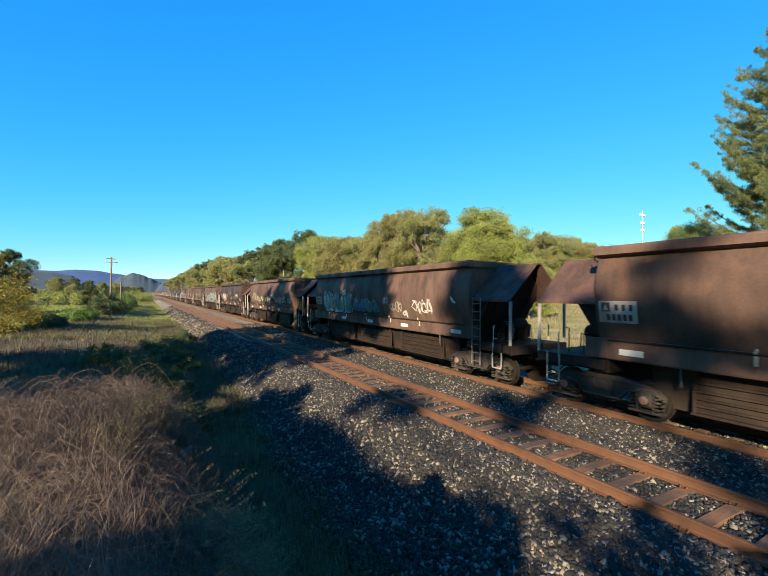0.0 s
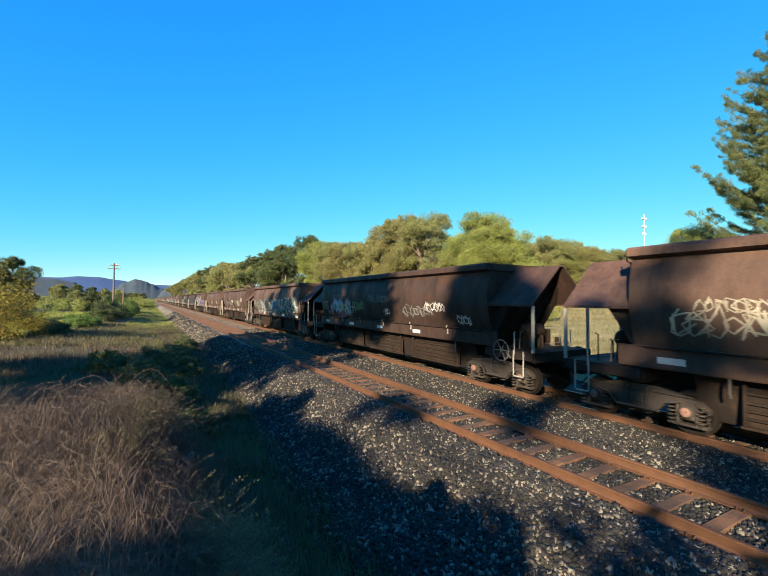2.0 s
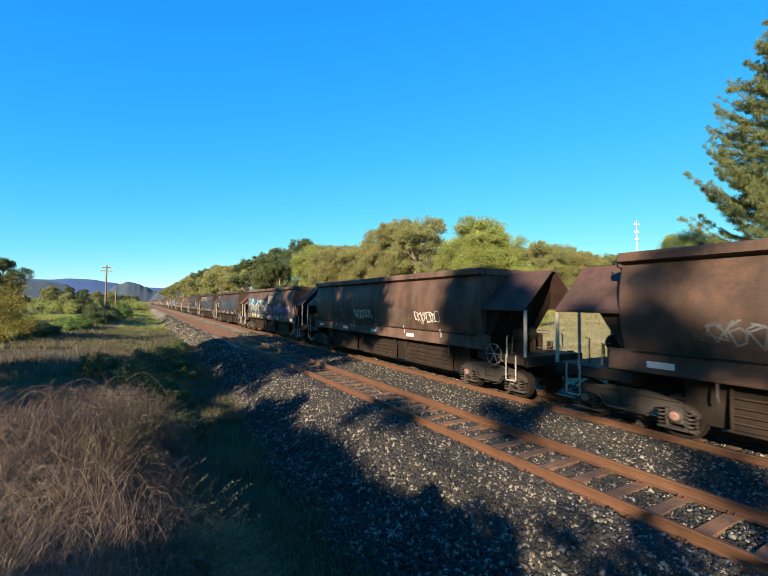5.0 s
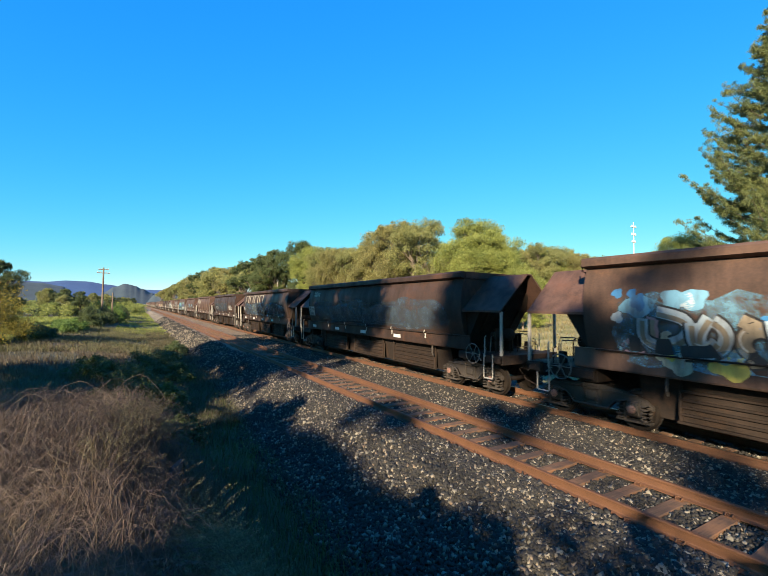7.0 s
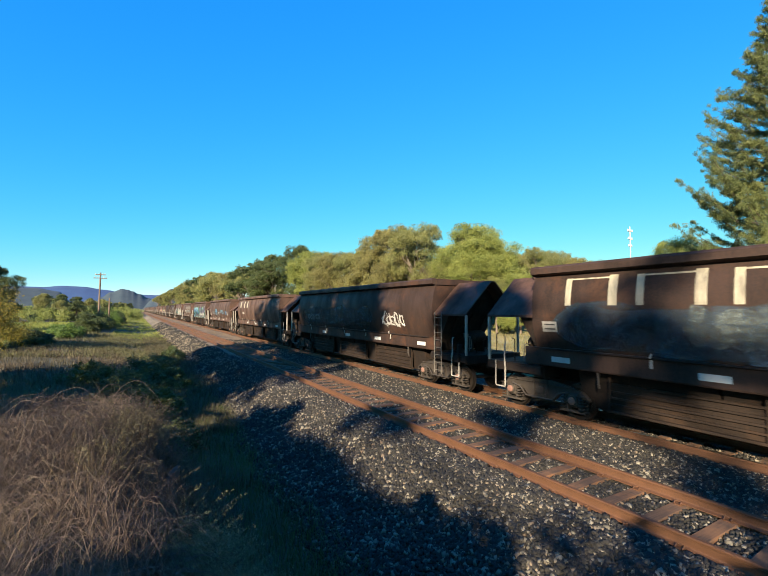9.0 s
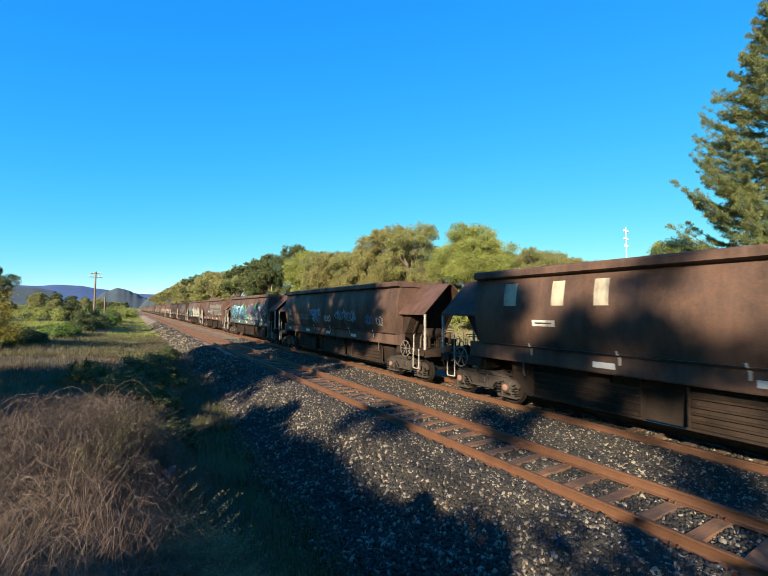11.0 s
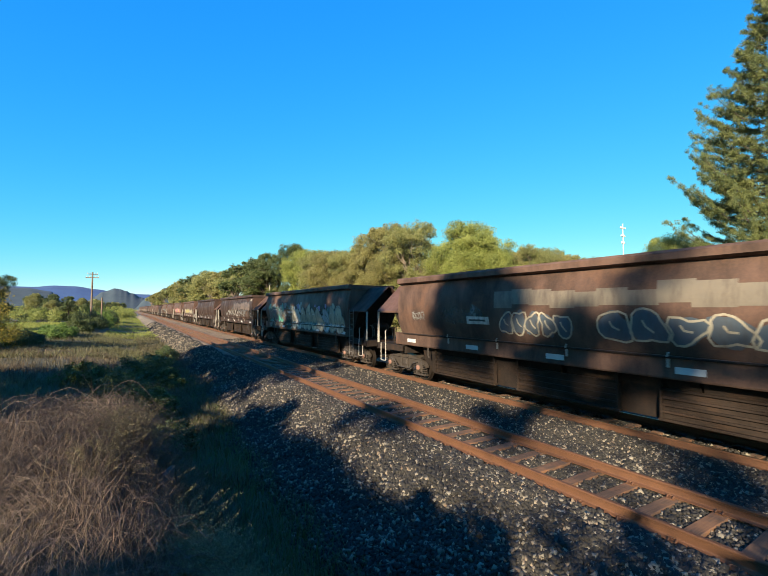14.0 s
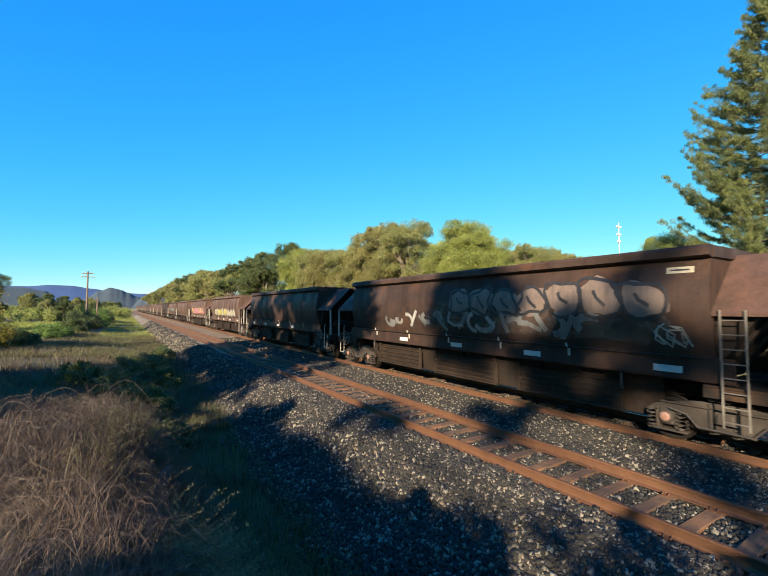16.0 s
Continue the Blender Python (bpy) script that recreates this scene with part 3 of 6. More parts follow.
def step_shape(m, e):
    """A stirrup step hung from the corner of the platform."""
    x, y = m * 1.42, e * (PITCH / 2 - 1.1)
    return Shape().tube([(x, y - 0.2, DECK + 0.02), (x, y - 0.2, 0.66), (x, y - 0.18, 0.63), (x, y + 0.18, 0.63), (x, y + 0.2, 0.66), (x, y + 0.2, DECK + 0.02)], 0.022, 6)


def grab_shape(m, e):
    """A short pale hand rail above the step."""
    x, y = m * 1.41, e * (PITCH / 2 - 1.27)
    return Shape().tube([(x, y, DECK - 0.1), (x, y, 2.0), (x - m * 0.05, y, 2.04)], 0.022, 6)


def lamp_iron_shape(m, e):
    """A forked iron that stands up beside the ridge, where hood and body meet."""
    x, y = m * 1.12, e * (BODY + 0.12)
    s = Shape().box(x - 0.03, x + 0.03, y - 0.03, y + 0.03, 3.25, 4.02, 0.006)
    for dy in (-0.12, 0.12):
        s.tube([(x, y, 3.98), (x, y + dy, 4.04), (x, y + dy, 4.36)], 0.02, 5)
    return s.box(x - 0.05, x + 0.05, y - 0.16, y + 0.16, 4.16, 4.2, 0.006)


def hand_wheel_shape(m, y, z):
    s, n, x = Shape(), 22, m * 1.52
    s.tube([(x, y + 0.34 * math.cos(2 * math.pi * k / n), z + 0.34 * math.sin(2 * math.pi * k / n)) for k in range(n + 1)], 0.02, 6)
    for k in range(6):
        a = 2 * math.pi * k / 6
        s.tube([(x - m * 0.03, y, z), (x, y + 0.33 * math.cos(a), z + 0.33 * math.sin(a))], 0.015, 5)
    s.lathe_x([(-0.06, 0.04), (0.02, 0.04)], x, y, z, 10)
    s.tube([(x, y, z), (x - m * 0.5, y, z)], 0.02, 6)
    s.tube([(x + m * 0.02, y + 0.26, z - 0.05), (x + m * 0.03, y + 0.44, z - 0.2)], 0.02, 5)
    return s


WHEEL_R, AXLE = 0.49, 1.09


def wheelset_shape():
    s = Shape()
    prof = [(-0.07, 0.0), (-0.07, 0.09), (-0.04, 0.11), (-0.03, 0.36), (-0.075, 0.40), (-0.075, WHEEL_R - 0.004), (0.045, WHEEL_R + 0.004), (0.05, WHEEL_R + 0.028), (0.075, WHEEL_R + 0.02), (0.075, 0.40), (0.02, 0.37), (0.02, 0.12), (0.07, 0.09), (0.07, 0.0)]
    for m in (-1, 1):
        s.lathe_x([(-m * x, r) for x, r in (prof if m > 0 else prof)], m * GAUGE / 2, 0, 0, 24)
        for k in range(3):
            a = 2 * math.pi * k / 3
            s.lathe_x([(m * 0.015, 0.035), (m * 0.045, 0.03)], m * (GAUGE / 2 + 0.02), 0.24 * math.cos(a), 0.24 * math.sin(a), 8)
    s.lathe_x([(-0.98, 0.065), (-0.6, 0.075), (0.6, 0.075), (0.98, 0.065)], 0, 0, 0, 12)
    return s


def side_frame_shape(m):
    """A cast side frame: level top member, arms over the axles, a deep trough between two ribs in the middle."""
    s = Shape()
    x0, x1 = sorted((m * 0.92, m * 1.06))
    ys = (-1.52, -1.34, -0.95, -0.66, -0.44, 0.44, 0.66, 0.95, 1.34, 1.52)
    top = (0.66, 0.80, 0.90, 0.96, 1.0, 1.0, 0.96, 0.90, 0.80, 0.66)
    low = (0.56, 0.66, 0.74, 0.66, 0.42, 0.42, 0.66, 0.74, 0.66, 0.56)
    s.loft([[(x0, y, z), (x1, y, z), (x1, y, zz), (x0, y, zz)] for y, z, zz in zip(ys, top, low)])
    a, b = sorted((m * 1.06, m * 1.11))
    for y in (-0.24, 0.24):
        s.box(a, b, y - 0.035, y + 0.035, 0.46, 0.98, 0.01)
    s.box(a, b, -0.5, 0.5, 0.40, 0.46, 0.01)
    s.box(a, b, -1.2, 1.2, 0.86, 0.9, 0.01)
    s.box(min(a, x0), max(b, x1), -0.15, 0.15, 0.55, 0.8, 0.03)
    return s


def axle_box_shape(m, y):
    """The box round an axle's end, with its adapter wings and keeper bolts."""
    s = Shape()
    x0, x1 = sorted((m * 0.90, m * 1.10))
    s.box(x0, x1, y - 0.15, y + 0.15, 0.36, 0.74, 0.035)
    s.box(x0, x1, y - 0.40, y + 0.40, 0.22, 0.28, 0.01)
    for dy in (-0.19, 0.19):
        s.box(x0, x1, y + dy - 0.03, y + dy + 0.03, 0.26, 0.78, 0.01)
    s.lathe_x([(0, 0.15), (m * 0.04, 0.145), (m * 0.055, 0.125)], m * 1.10, y, 0.55, 16)
    return s


def axle_cap_shape(m, y):
    """The round cap with three bolts on an axle's end."""
    s = Shape().lathe_x([(0, 0.105), (m * 0.03, 0.10), (m * 0.04, 0.08)], m * 1.155, y, 0.55, 16)
    for k in range(3):
        a = 2.1 * k + 0.5
        s.lathe_x([(0, 0.02), (m * 0.02, 0.018)], m * 1.195, y + 0.055 * math.cos(a), 0.55 + 0.055 * math.sin(a), 7)
    return s


def coil_shape(m, y):
    """A stout coil beside the axle box."""
    n = 44
    return Shape().tube([(m * 1.03 + 0.115 * math.cos(k * 0.75), y + 0.115 * math.sin(k * 0.75), 0.27 + 0.46 * k / n) for k in range(n)], 0.025, 4)


def brake_rod_shape(m):
    """A bent pale rod along the outside of the bogie."""
    x = m * 1.15
    return Shape().tube([(x, -1.0, 0.76), (x, -0.68, 0.68), (x, -0.48, 0.45), (x, 0.46, 0.45), (x, 0.66, 0.68), (x, 1.0, 0.76)], 0.024, 6)


def spring_shape(m, y):
    s = Shape()
    n = 40
    s.tube([(m * 1.0 + 0.095 * math.cos(k * 0.8), y + 0.095 * math.sin(k * 0.8), 0.33 + 0.38 * k / n) for k in range(n)], 0.018, 4)
    return s


def bolster_shape():
    s = Shape().loft([[(x, -0.2, z0), (x, 0.2, z0), (x, 0.2, z1), (x, -0.2, z1)] for x, z0, z1 in ((-1.0, 0.66, 0.84), (-0.5, 0.5, 0.92), (0.5, 0.5, 0.92), (1.0, 0.66, 0.84))])
    s.lathe_x([(-0.02, 0.1), (0.02, 0.1)], 0, 0, 0.93, 12)
    return s


def coupler_shape(e):
    y = e * (PITCH / 2)
    s = Shape().box(-0.07, 0.07, min(y - e * 0.75, y - e * 0.1), max(y - e * 0.75, y - e * 0.1), 0.86, 1.0, 0.01)
    a, b = sorted((y - e * 0.22, y - e * 0.004))
    s.box(-0.16, 0.14, a, b, 0.80, 1.06, 0.03)
    s.tube([(0.35, y - e * 0.7, 0.95), (0.36, y - e * 0.4, 0.62), (0.33, y - e * 0.006, 0.5)], 0.022, 6)
    return s


def gear_shape(e):
    """Valves, levers and rods that stand on the end platform."""
    s = Shape()
    y = e * (BODY + 0.55)
    s.box(0.35, 0.62, y - 0.12, y + 0.12, DECK, DECK + 0.3, 0.03)
    s.box(-1.02, -0.84, y + e * 0.45 - 0.09, y + e * 0.45 + 0.09, DECK, DECK + 0.34, 0.02)
    for x, tall in ((-1.15, 0.42), (-0.2, 0.62), (0.2, 0.5), (0.9, 0.7)):
        s.tube([(x, y + e * 0.62, DECK), (x, y + e * 0.62, DECK + tall), (x + 0.12, y + e * 0.62, DECK + tall + 0.04)], 0.02, 6)
    for x in (-1.2, -0.5, 0.5, 1.2):
        s.box(x - 0.05, x + 0.05, min(y - e * 0.3, y + e * 1.2), max(y - e * 0.3, y + e * 1.2), DECK - 0.2, DECK - 0.06, 0.01)
    s.box(-1.5, -1.36, y + e * 0.9 - 0.1, y + e * 0.9 + 0.1, DECK - 0.26, DECK + 0.03, 0.015)
    return s


def tank_shape(e):
    """The air reservoir with domed ends on two saddles."""
    y, z = e * (BODY + 0.75), DECK + 0.6
    s = Shape().lathe_x([(-0.50, 0.0), (-0.49, 0.10), (-0.44, 0.19), (-0.36, 0.235), (0.36, 0.235), (0.44, 0.19), (0.49, 0.10), (0.50, 0.0)], 0.1, y, z, 18)
    for x in (-0.2, 0.4):
        s.box(x - 0.04, x + 0.04, y - 0.2, y + 0.2, DECK, z - 0.17, 0.01)
    return s


def pipes_shape(e):
    """Bent air pipes that loop from the reservoir to the deck."""
    y, z, out = e * (BODY + 0.75), DECK + 0.6, []
    for k, r in ((0, 0.0), (1, 0.09)):
        out.append(Shape().tube([(-0.3, y, z + 0.1 - r), (-0.62 + r, y + e * 0.12, z + 0.13 - r), (-0.7 + r, y + e * 0.5, z + 0.12 - r), (-0.7 + r, y + e * 0.56, z - 0.1), (-0.7 + r, y + e * 0.55, DECK + 0.1 + r), (-0.6 + r, y + e * 0.2, DECK + 0.05 + r)], 0.02, 6))
    out.append(Shape().tube([(0.55, y, z), (0.8, y + e * 0.1, z - 0.05), (0.85, y + e * 0.1, DECK)], 0.02, 6))
    return out


def build_wagon(near=True):
    """One hopper wagon; those that never come near have fewer small parts."""
    w = new("hopper_wagon")
    paint, frame_ = MAT["paint_brown"], MAT["frame"]
    body = part("body", body_shape(), paint, w, "rust-brown bulging sheet sides", smooth=True)
    part("rim", coping_shape(), paint, body)
    part("load", Shape().loft([[(x, y, z) for x, z in ((-1.28, TOP - 0.24), (-0.6, TOP - 0.07), (0.6, TOP - 0.07), (1.28, TOP - 0.24))] for y in (-BODY + 0.1, -BODY + 1.2, BODY - 1.2, BODY - 0.1)]), MAT["ink"], body, "dark coal load")
    u = part("underframe", underframe_shape(), frame_, w)
    for y in (-5.0, -1.7, 1.7, 5.0):
        part("discharge_hopper", chute_shape(y), frame_, u)
    for m in (-1, 1):
        sill = part("side_sill", sill_shape(m), paint, w)
        for y0 in (-5.75, -1.62, 2.51):
            plate = part("door_plate", door_plate_shape(m, y0, y0 + 3.24), MAT["plate"], w, "grimy brown door plate")
            for rib in plate_ribs(m, y0, y0 + 3.24) if near else ():
                part("plate_rib", rib, MAT["plate"], plate)
        x = m * 1.41
        part("air_pipe", Shape().tube([(x, -BODY + 0.3, SILL - 0.02), (x, BODY - 0.3, SILL - 0.02)], 0.024, 6), frame_, sill)
        for y in (-6.9, -3.3, 0.0, 3.3) if near else ():
            a, b = sorted((m * 1.364, m * 1.372))
            part("number_plate", Shape().box(a, b, y - 0.29, y + 0.29, 1.60, 1.75), MAT["white"], sill, "white plate")
        for y in (-4.5, -2.1, 0.4, 2.9, 5.5) if near else ():
            xx = m * 1.46
            lever = Shape().tube([(m * 1.36, y, SILL - 0.02), (xx, y, SILL), (xx, y + 0.03, SILL + 0.09)], 0.026, 6)
            lever.box(min(m * 1.365, m * 1.40), max(m * 1.365, m * 1.40), y - 0.05, y + 0.02, SILL - 0.26, SILL - 0.06, 0.01)
            part("lever", lever, MAT["galv"], sill, "pale door lever")
        for y in (-5.85, 5.85) if near else ():
            hanger = Shape().tube([(m * 1.3, y, 1.46), (m * 1.3, y, 1.15), (m * 1.26, y, 1.05)], 0.03, 6)
            part("hanger", hanger, MAT["worn_steel"], sill)
    for e in (-1, 1):
        part("hood", hood_shape(e), MAT["paint_hood"], w, "brown gabled end hood")
        part("end_sheet", slope_end_shape(e), frame_, w)
        deck = part("end_platform", deck_shape(e), frame_, w)
        part("brake_gear", gear_shape(e), frame_, deck)
        part("air_tank", tank_shape(e), MAT["plate"], deck, "brown round air tank", smooth=True)
        for pipe in pipes_shape(e) if near else ():
            part("air_pipe", pipe, MAT["dull_steel"], deck, "bent grey air pipe")
        part("coupler", coupler_shape(e), frame_, w)
        for m in (-1, 1):
            y = e * (PITCH / 2 - 0.57)
            part("post", Shape().box(m * 1.36 - 0.04, m * 1.36 + 0.04, y - 0.04, y + 0.04, DECK, 2.88, 0.008), MAT["galv"], w, "pale steel corner post")
            part("step", step_shape(m, e), MAT["galv"], deck, "pale stirrup step")
            if near:
                part("grab_rail", grab_shape(m, e), MAT["galv"], deck, "short pale grab rail")
        if near:
            part("lamp_iron", lamp_iron_shape(-e, e), frame_, w)
    part("ladder", ladder_shape(-1, -1), MAT["dull_steel"], w, "worn steel ladder")
    for m in (-1, 1):
        part("hand_brake_wheel", hand_wheel_shape(m, PITCH / 2 - 1.74, 1.40), MAT["dull_steel"], w, "worn spoked hand brake wheel")
    ws = wheelset_shape().mesh("wheelset", MAT["wheel"], True)
    sfs = {m: side_frame_shape(m).mesh("side_frame", MAT["bogie"]) for m in (-1, 1)}
    boxes = {(m, y): axle_box_shape(m, y).mesh("axle_box", MAT["bogie"], True) for m in (-1, 1) for y in (-AXLE, AXLE)}
    springs = {(m, y): spring_shape(m, y).mesh("spring", MAT["bogie"], True) for m in (-1, 1) for y in (-0.2, 0.2)}
    coils = {(m, y): coil_shape(m, y).mesh("coil_spring", MAT["bogie"], True) for m in (-1, 1) for y in (-AXLE - 0.29, -AXLE + 0.29, AXLE - 0.29, AXLE + 0.29)}
    caps = {(m, y): axle_cap_shape(m, y).mesh("axle_cap", MAT["cap_red"], True) for m in (-1, 1) for y in (-AXLE, AXLE)}
    rods = {m: brake_rod_shape(m).mesh("brake_rod", MAT["worn_steel"], True) for m in (-1, 1)}
    bol = bolster_shape().mesh("bogie", MAT["bogie"])
    for e in (-1, 1):
        bogie = part("bogie", bol, None, w, "dusty three-piece bogie", pose(0, e * (PITCH / 2 - 2.36), 0))
        for m in (-1, 1):
            part("side_frame", sfs[m], None, bogie)
            if not near:
                continue
            for y in (-AXLE, AXLE):
                part("axle_box", boxes[m, y], None, bogie)
                part("axle_cap", caps[m, y], None, bogie, "faded round axle cap")
            for y in (-0.2, 0.2):
                part("spring", springs[m, y], None, bogie)
            for y in (-AXLE - 0.29, -AXLE + 0.29, AXLE - 0.29, AXLE + 0.29):
                part("coil_spring", coils[m, y], None, bogie)
            part("brake_rod", rods[m], None, bogie, "worn bent brake rod")
        for y, nm in ((-AXLE, "wheelset"), (AXLE, "wheelset")):
            part(nm, ws, None, bogie, "steel wheels on an axle", pose(0, y, WHEEL_R))
    return w


# ---- graffiti: thin paint shapes that lie on the curved sheets ----
def paint_mat(name, color):
    if name not in MAT:
        color = tuple(min(0.9, 1.4 * c) for c in color)

        def build(n):
            wear = n.noise(n.obj, 9, 3)
            col = n.mix(n.ramp(n.noise(n.obj, 1.1, 4), (0.4, (0, 0, 0)), (0.65, (0.55,) * 3)), color, tuple(0.5 * c + 0.03 for c in color))
            return n.mix(n.ramp(n.noise(n.scaled(n.obj, (1, 1.4, 0.35)), 2.6, 7, 0.72), (0.46, (0, 0, 0)), (0.72, (0.8,) * 3)), col, (0.06, 0.042, 0.034)), wear, 0.05
        MAT[name] = material(name, build, 0.55)
    return MAT[name]


def faded_mat(color):
    """Thin old spray that lets the sheet show through in patches."""
    name = "faded_" + color
    if name not in MAT:
        def build(n):
            thin = n.mix(0.5, n.noise(n.shifted(n.obj), 1.6, 6, 0.65), n.noise(n.shifted(n.obj), 7, 8, 0.75))
            n.nt.links.new(n.ramp(thin, (0.40, (0, 0, 0)), (0.60, (0.8,) * 3)), n.bsdf.inputs["Alpha"])
            c = tuple(1.35 * q for q in COLORS[color])
            return n.ramp(n.noise(n.obj, 4, 6), (0.3, tuple(0.6 * q for q in c)), (0.7, c)), thin, 0.05
        MAT[name] = material(name, build, 0.6)
    return MAT[name]


COLORS = {"drab": (0.155, 0.128, 0.095), "seagreen": (0.05, 0.26, 0.21), "pale_green": (0.28, 0.45, 0.33), "deep_blue": (0.02, 0.07, 0.24), "pale_sky": (0.36, 0.55, 0.6), "violet": (0.10, 0.06, 0.2), "plum": (0.06, 0.04, 0.09), "lilac": (0.27, 0.2, 0.38), "maroon": (0.2, 0.03, 0.03), "ice": (0.4, 0.47, 0.52), "teal": (0.06, 0.2, 0.21), "green": (0.08, 0.22, 0.09), "blue": (0.04, 0.18, 0.38), "silver": (0.33, 0.31, 0.28), "white": (0.58, 0.55, 0.5), "black": (0.012, 0.012, 0.014),
          "pink": (0.42, 0.22, 0.24), "yellow": (0.5, 0.42, 0.08), "purple": (0.17, 0.10, 0.26), "red": (0.4, 0.04, 0.04), "grey": (0.16, 0.16, 0.155), "cream": (0.42, 0.37, 0.27), "sky": (0.15, 0.33, 0.45), "mist": (0.17, 0.2, 0.19), "moss": (0.07, 0.12, 0.06), "dust": (0.17, 0.12, 0.095), "slate": (0.06, 0.085, 0.112), "buff": (0.27, 0.215, 0.15), "leaf": (0.09, 0.16, 0.05)}


def on_side(y, z, lift):
    """A point on the sheet, or on the sill below it."""
    return (-((side_x(z) if z > SILL + 0.03 else 1.364) + lift), y * 0.965, z)


def blob(s, y, z, ry, rz, lift, lean=0.0, wob=0.0, seed=0):
    """A rounded patch of paint."""
    rng, rings, n = random.Random(seed), 4, 22
    ph = rng.uniform(0, 6)
    v = [on_side(y, z, lift)]
    for r in range(1, rings + 1):
        for k in range(n):
            a = 2 * math.pi * k / n
            q = r / rings * (1 + wob * math.sin(3 * a + ph) + wob * 0.6 * math.sin(5 * a + 2 * ph))
            zz = min(TOP - 0.34, max(1.53, z + rz * q * math.sin(a)))
            v.append(on_side(y + ry * q * math.cos(a) + lean * (zz - z), zz, lift))
    f = [(0, 1 + k, 1 + (k + 1) % n) for k in range(n)]
    for r in range(rings - 1):
        b = 1 + r * n
        f += [(b + k, b + n + k, b + n + (k + 1) % n, b + (k + 1) % n) for k in range(n)]
    s.add(v, f)


def stroke(s, pts, width, lift):
    """A sprayed line along (y, z) points."""
    out = []
    for (y0, z0), (y1, z1) in zip(pts[:-1], pts[1:]):
        for k in range(3):
            out.append((y0 + (y1 - y0) * k / 3, z0 + (z1 - z0) * k / 3))
    out.append(pts[-1])
    v, f = [], []
    for i, (y, z) in enumerate(out):
        a, b = out[max(0, i - 1)], out[min(len(out) - 1, i + 1)]
        d = math.hypot(b[0] - a[0], b[1] - a[1]) or 1
        ny, nz = -(b[1] - a[1]) / d * width / 2, (b[0] - a[0]) / d * width / 2
        for m in (-1, 1):
            v.append(on_side(y + m * ny, min(TOP - 0.32, max(1.53, z + m * nz)), lift))
    f = [(2 * i, 2 * i + 1, 2 * i + 3, 2 * i + 2) for i in range(len(out) - 1)]
    s.add(v, f)


def spray(shape, color, parent, name, label=""):
    top = parent.parent or parent
    if top in turned_round:
        shape.v = [(-x, -y, z) for x, y, z in shape.v]
    mat = faded_mat(color) if name == "graffiti_ground" else paint_mat("spray_" + color, COLORS[color])
    return part(name, shape, mat, parent, label or color + " sprayed paint")


def scrawl(rng, y, z, w, h_):
    """One sprayed figure: a looping, doubling line that spells nothing."""
    pts, a = [], rng.uniform(0, 6.28)
    squash, sl = rng.uniform(0.55, 1.0), rng.uniform(-0.2, 0.4)
    for k in range(rng.randrange(8, 13)):
        a += rng.uniform(0.7, 2.3) * (1 if rng.random() < 0.8 else -1)
        r = rng.uniform(0.55, 1.1)
        b = 0.5 * r * math.sin(a)
        pts.append((y - w * squash * 0.75 * r * math.cos(a) + sl * h_ * b, z + h_ * b))
    return pts


def tags(wagon, color, seed, spots):
    """Quick scrawls that cannot be read: y, z, size, figures, line width."""
    rng = random.Random(seed)
    for y, z, size, n, width in spots:
        for _ in range(n):
            s = Shape()
            stroke(s, scrawl(rng, y, z, size * 0.62, size * rng.uniform(0.75, 1.1)), width * 0.68, 0.016)
            spray(s, color, wagon, "graffiti_scrawl", color + " sprayed scrawl")
            y -= size * rng.uniform(0.40, 0.56)


def rings(wagon, y0, y1, z0, z1, n, color, fill, seed, width=0.07):
    """Fat hollow figures: a wobbling outline round a dull fill, with a short inner line."""
    rng = random.Random(seed)
    for k in range(n):
        y, w, h_ = y1 - (k + 0.5) * (y1 - y0) / n, (y1 - y0) / n * 0.56, (z1 - z0) / 2 * rng.uniform(0.85, 1.08)
        z, ph, amp, lean = z0 + h_, rng.uniform(0, 6), rng.uniform(0.08, 0.22), rng.uniform(-0.25, 0.3)
        ring = []
        for q in range(17):
            a = 2 * math.pi * q / 16
            r = (abs(math.cos(a)) ** 4 + abs(math.sin(a)) ** 4) ** -0.25 * (1 - amp + amp * math.sin(3 * a + ph))
            ring.append((y + w * r * math.cos(a) + lean * h_ * math.sin(a), z + h_ * r * math.sin(a)))
        fl, li = Shape(), Shape()
        blob(fl, y, z, w * 0.95, h_ * 0.92, 0.007 + 0.001 * (k % 3), lean, 0.12, seed + k)
        stroke(li, ring, width, 0.012 + 0.001 * (k % 3))
        stroke(li, [(y - w * 0.3, z - h_ * rng.uniform(0, 0.5)), (y + w * 0.1, z), (y + w * 0.25, z + h_ * 0.35)], width, 0.0165)
        letter = spray(fl, fill, wagon, "graffiti_letter")
        spray(li, color, letter, "outline")


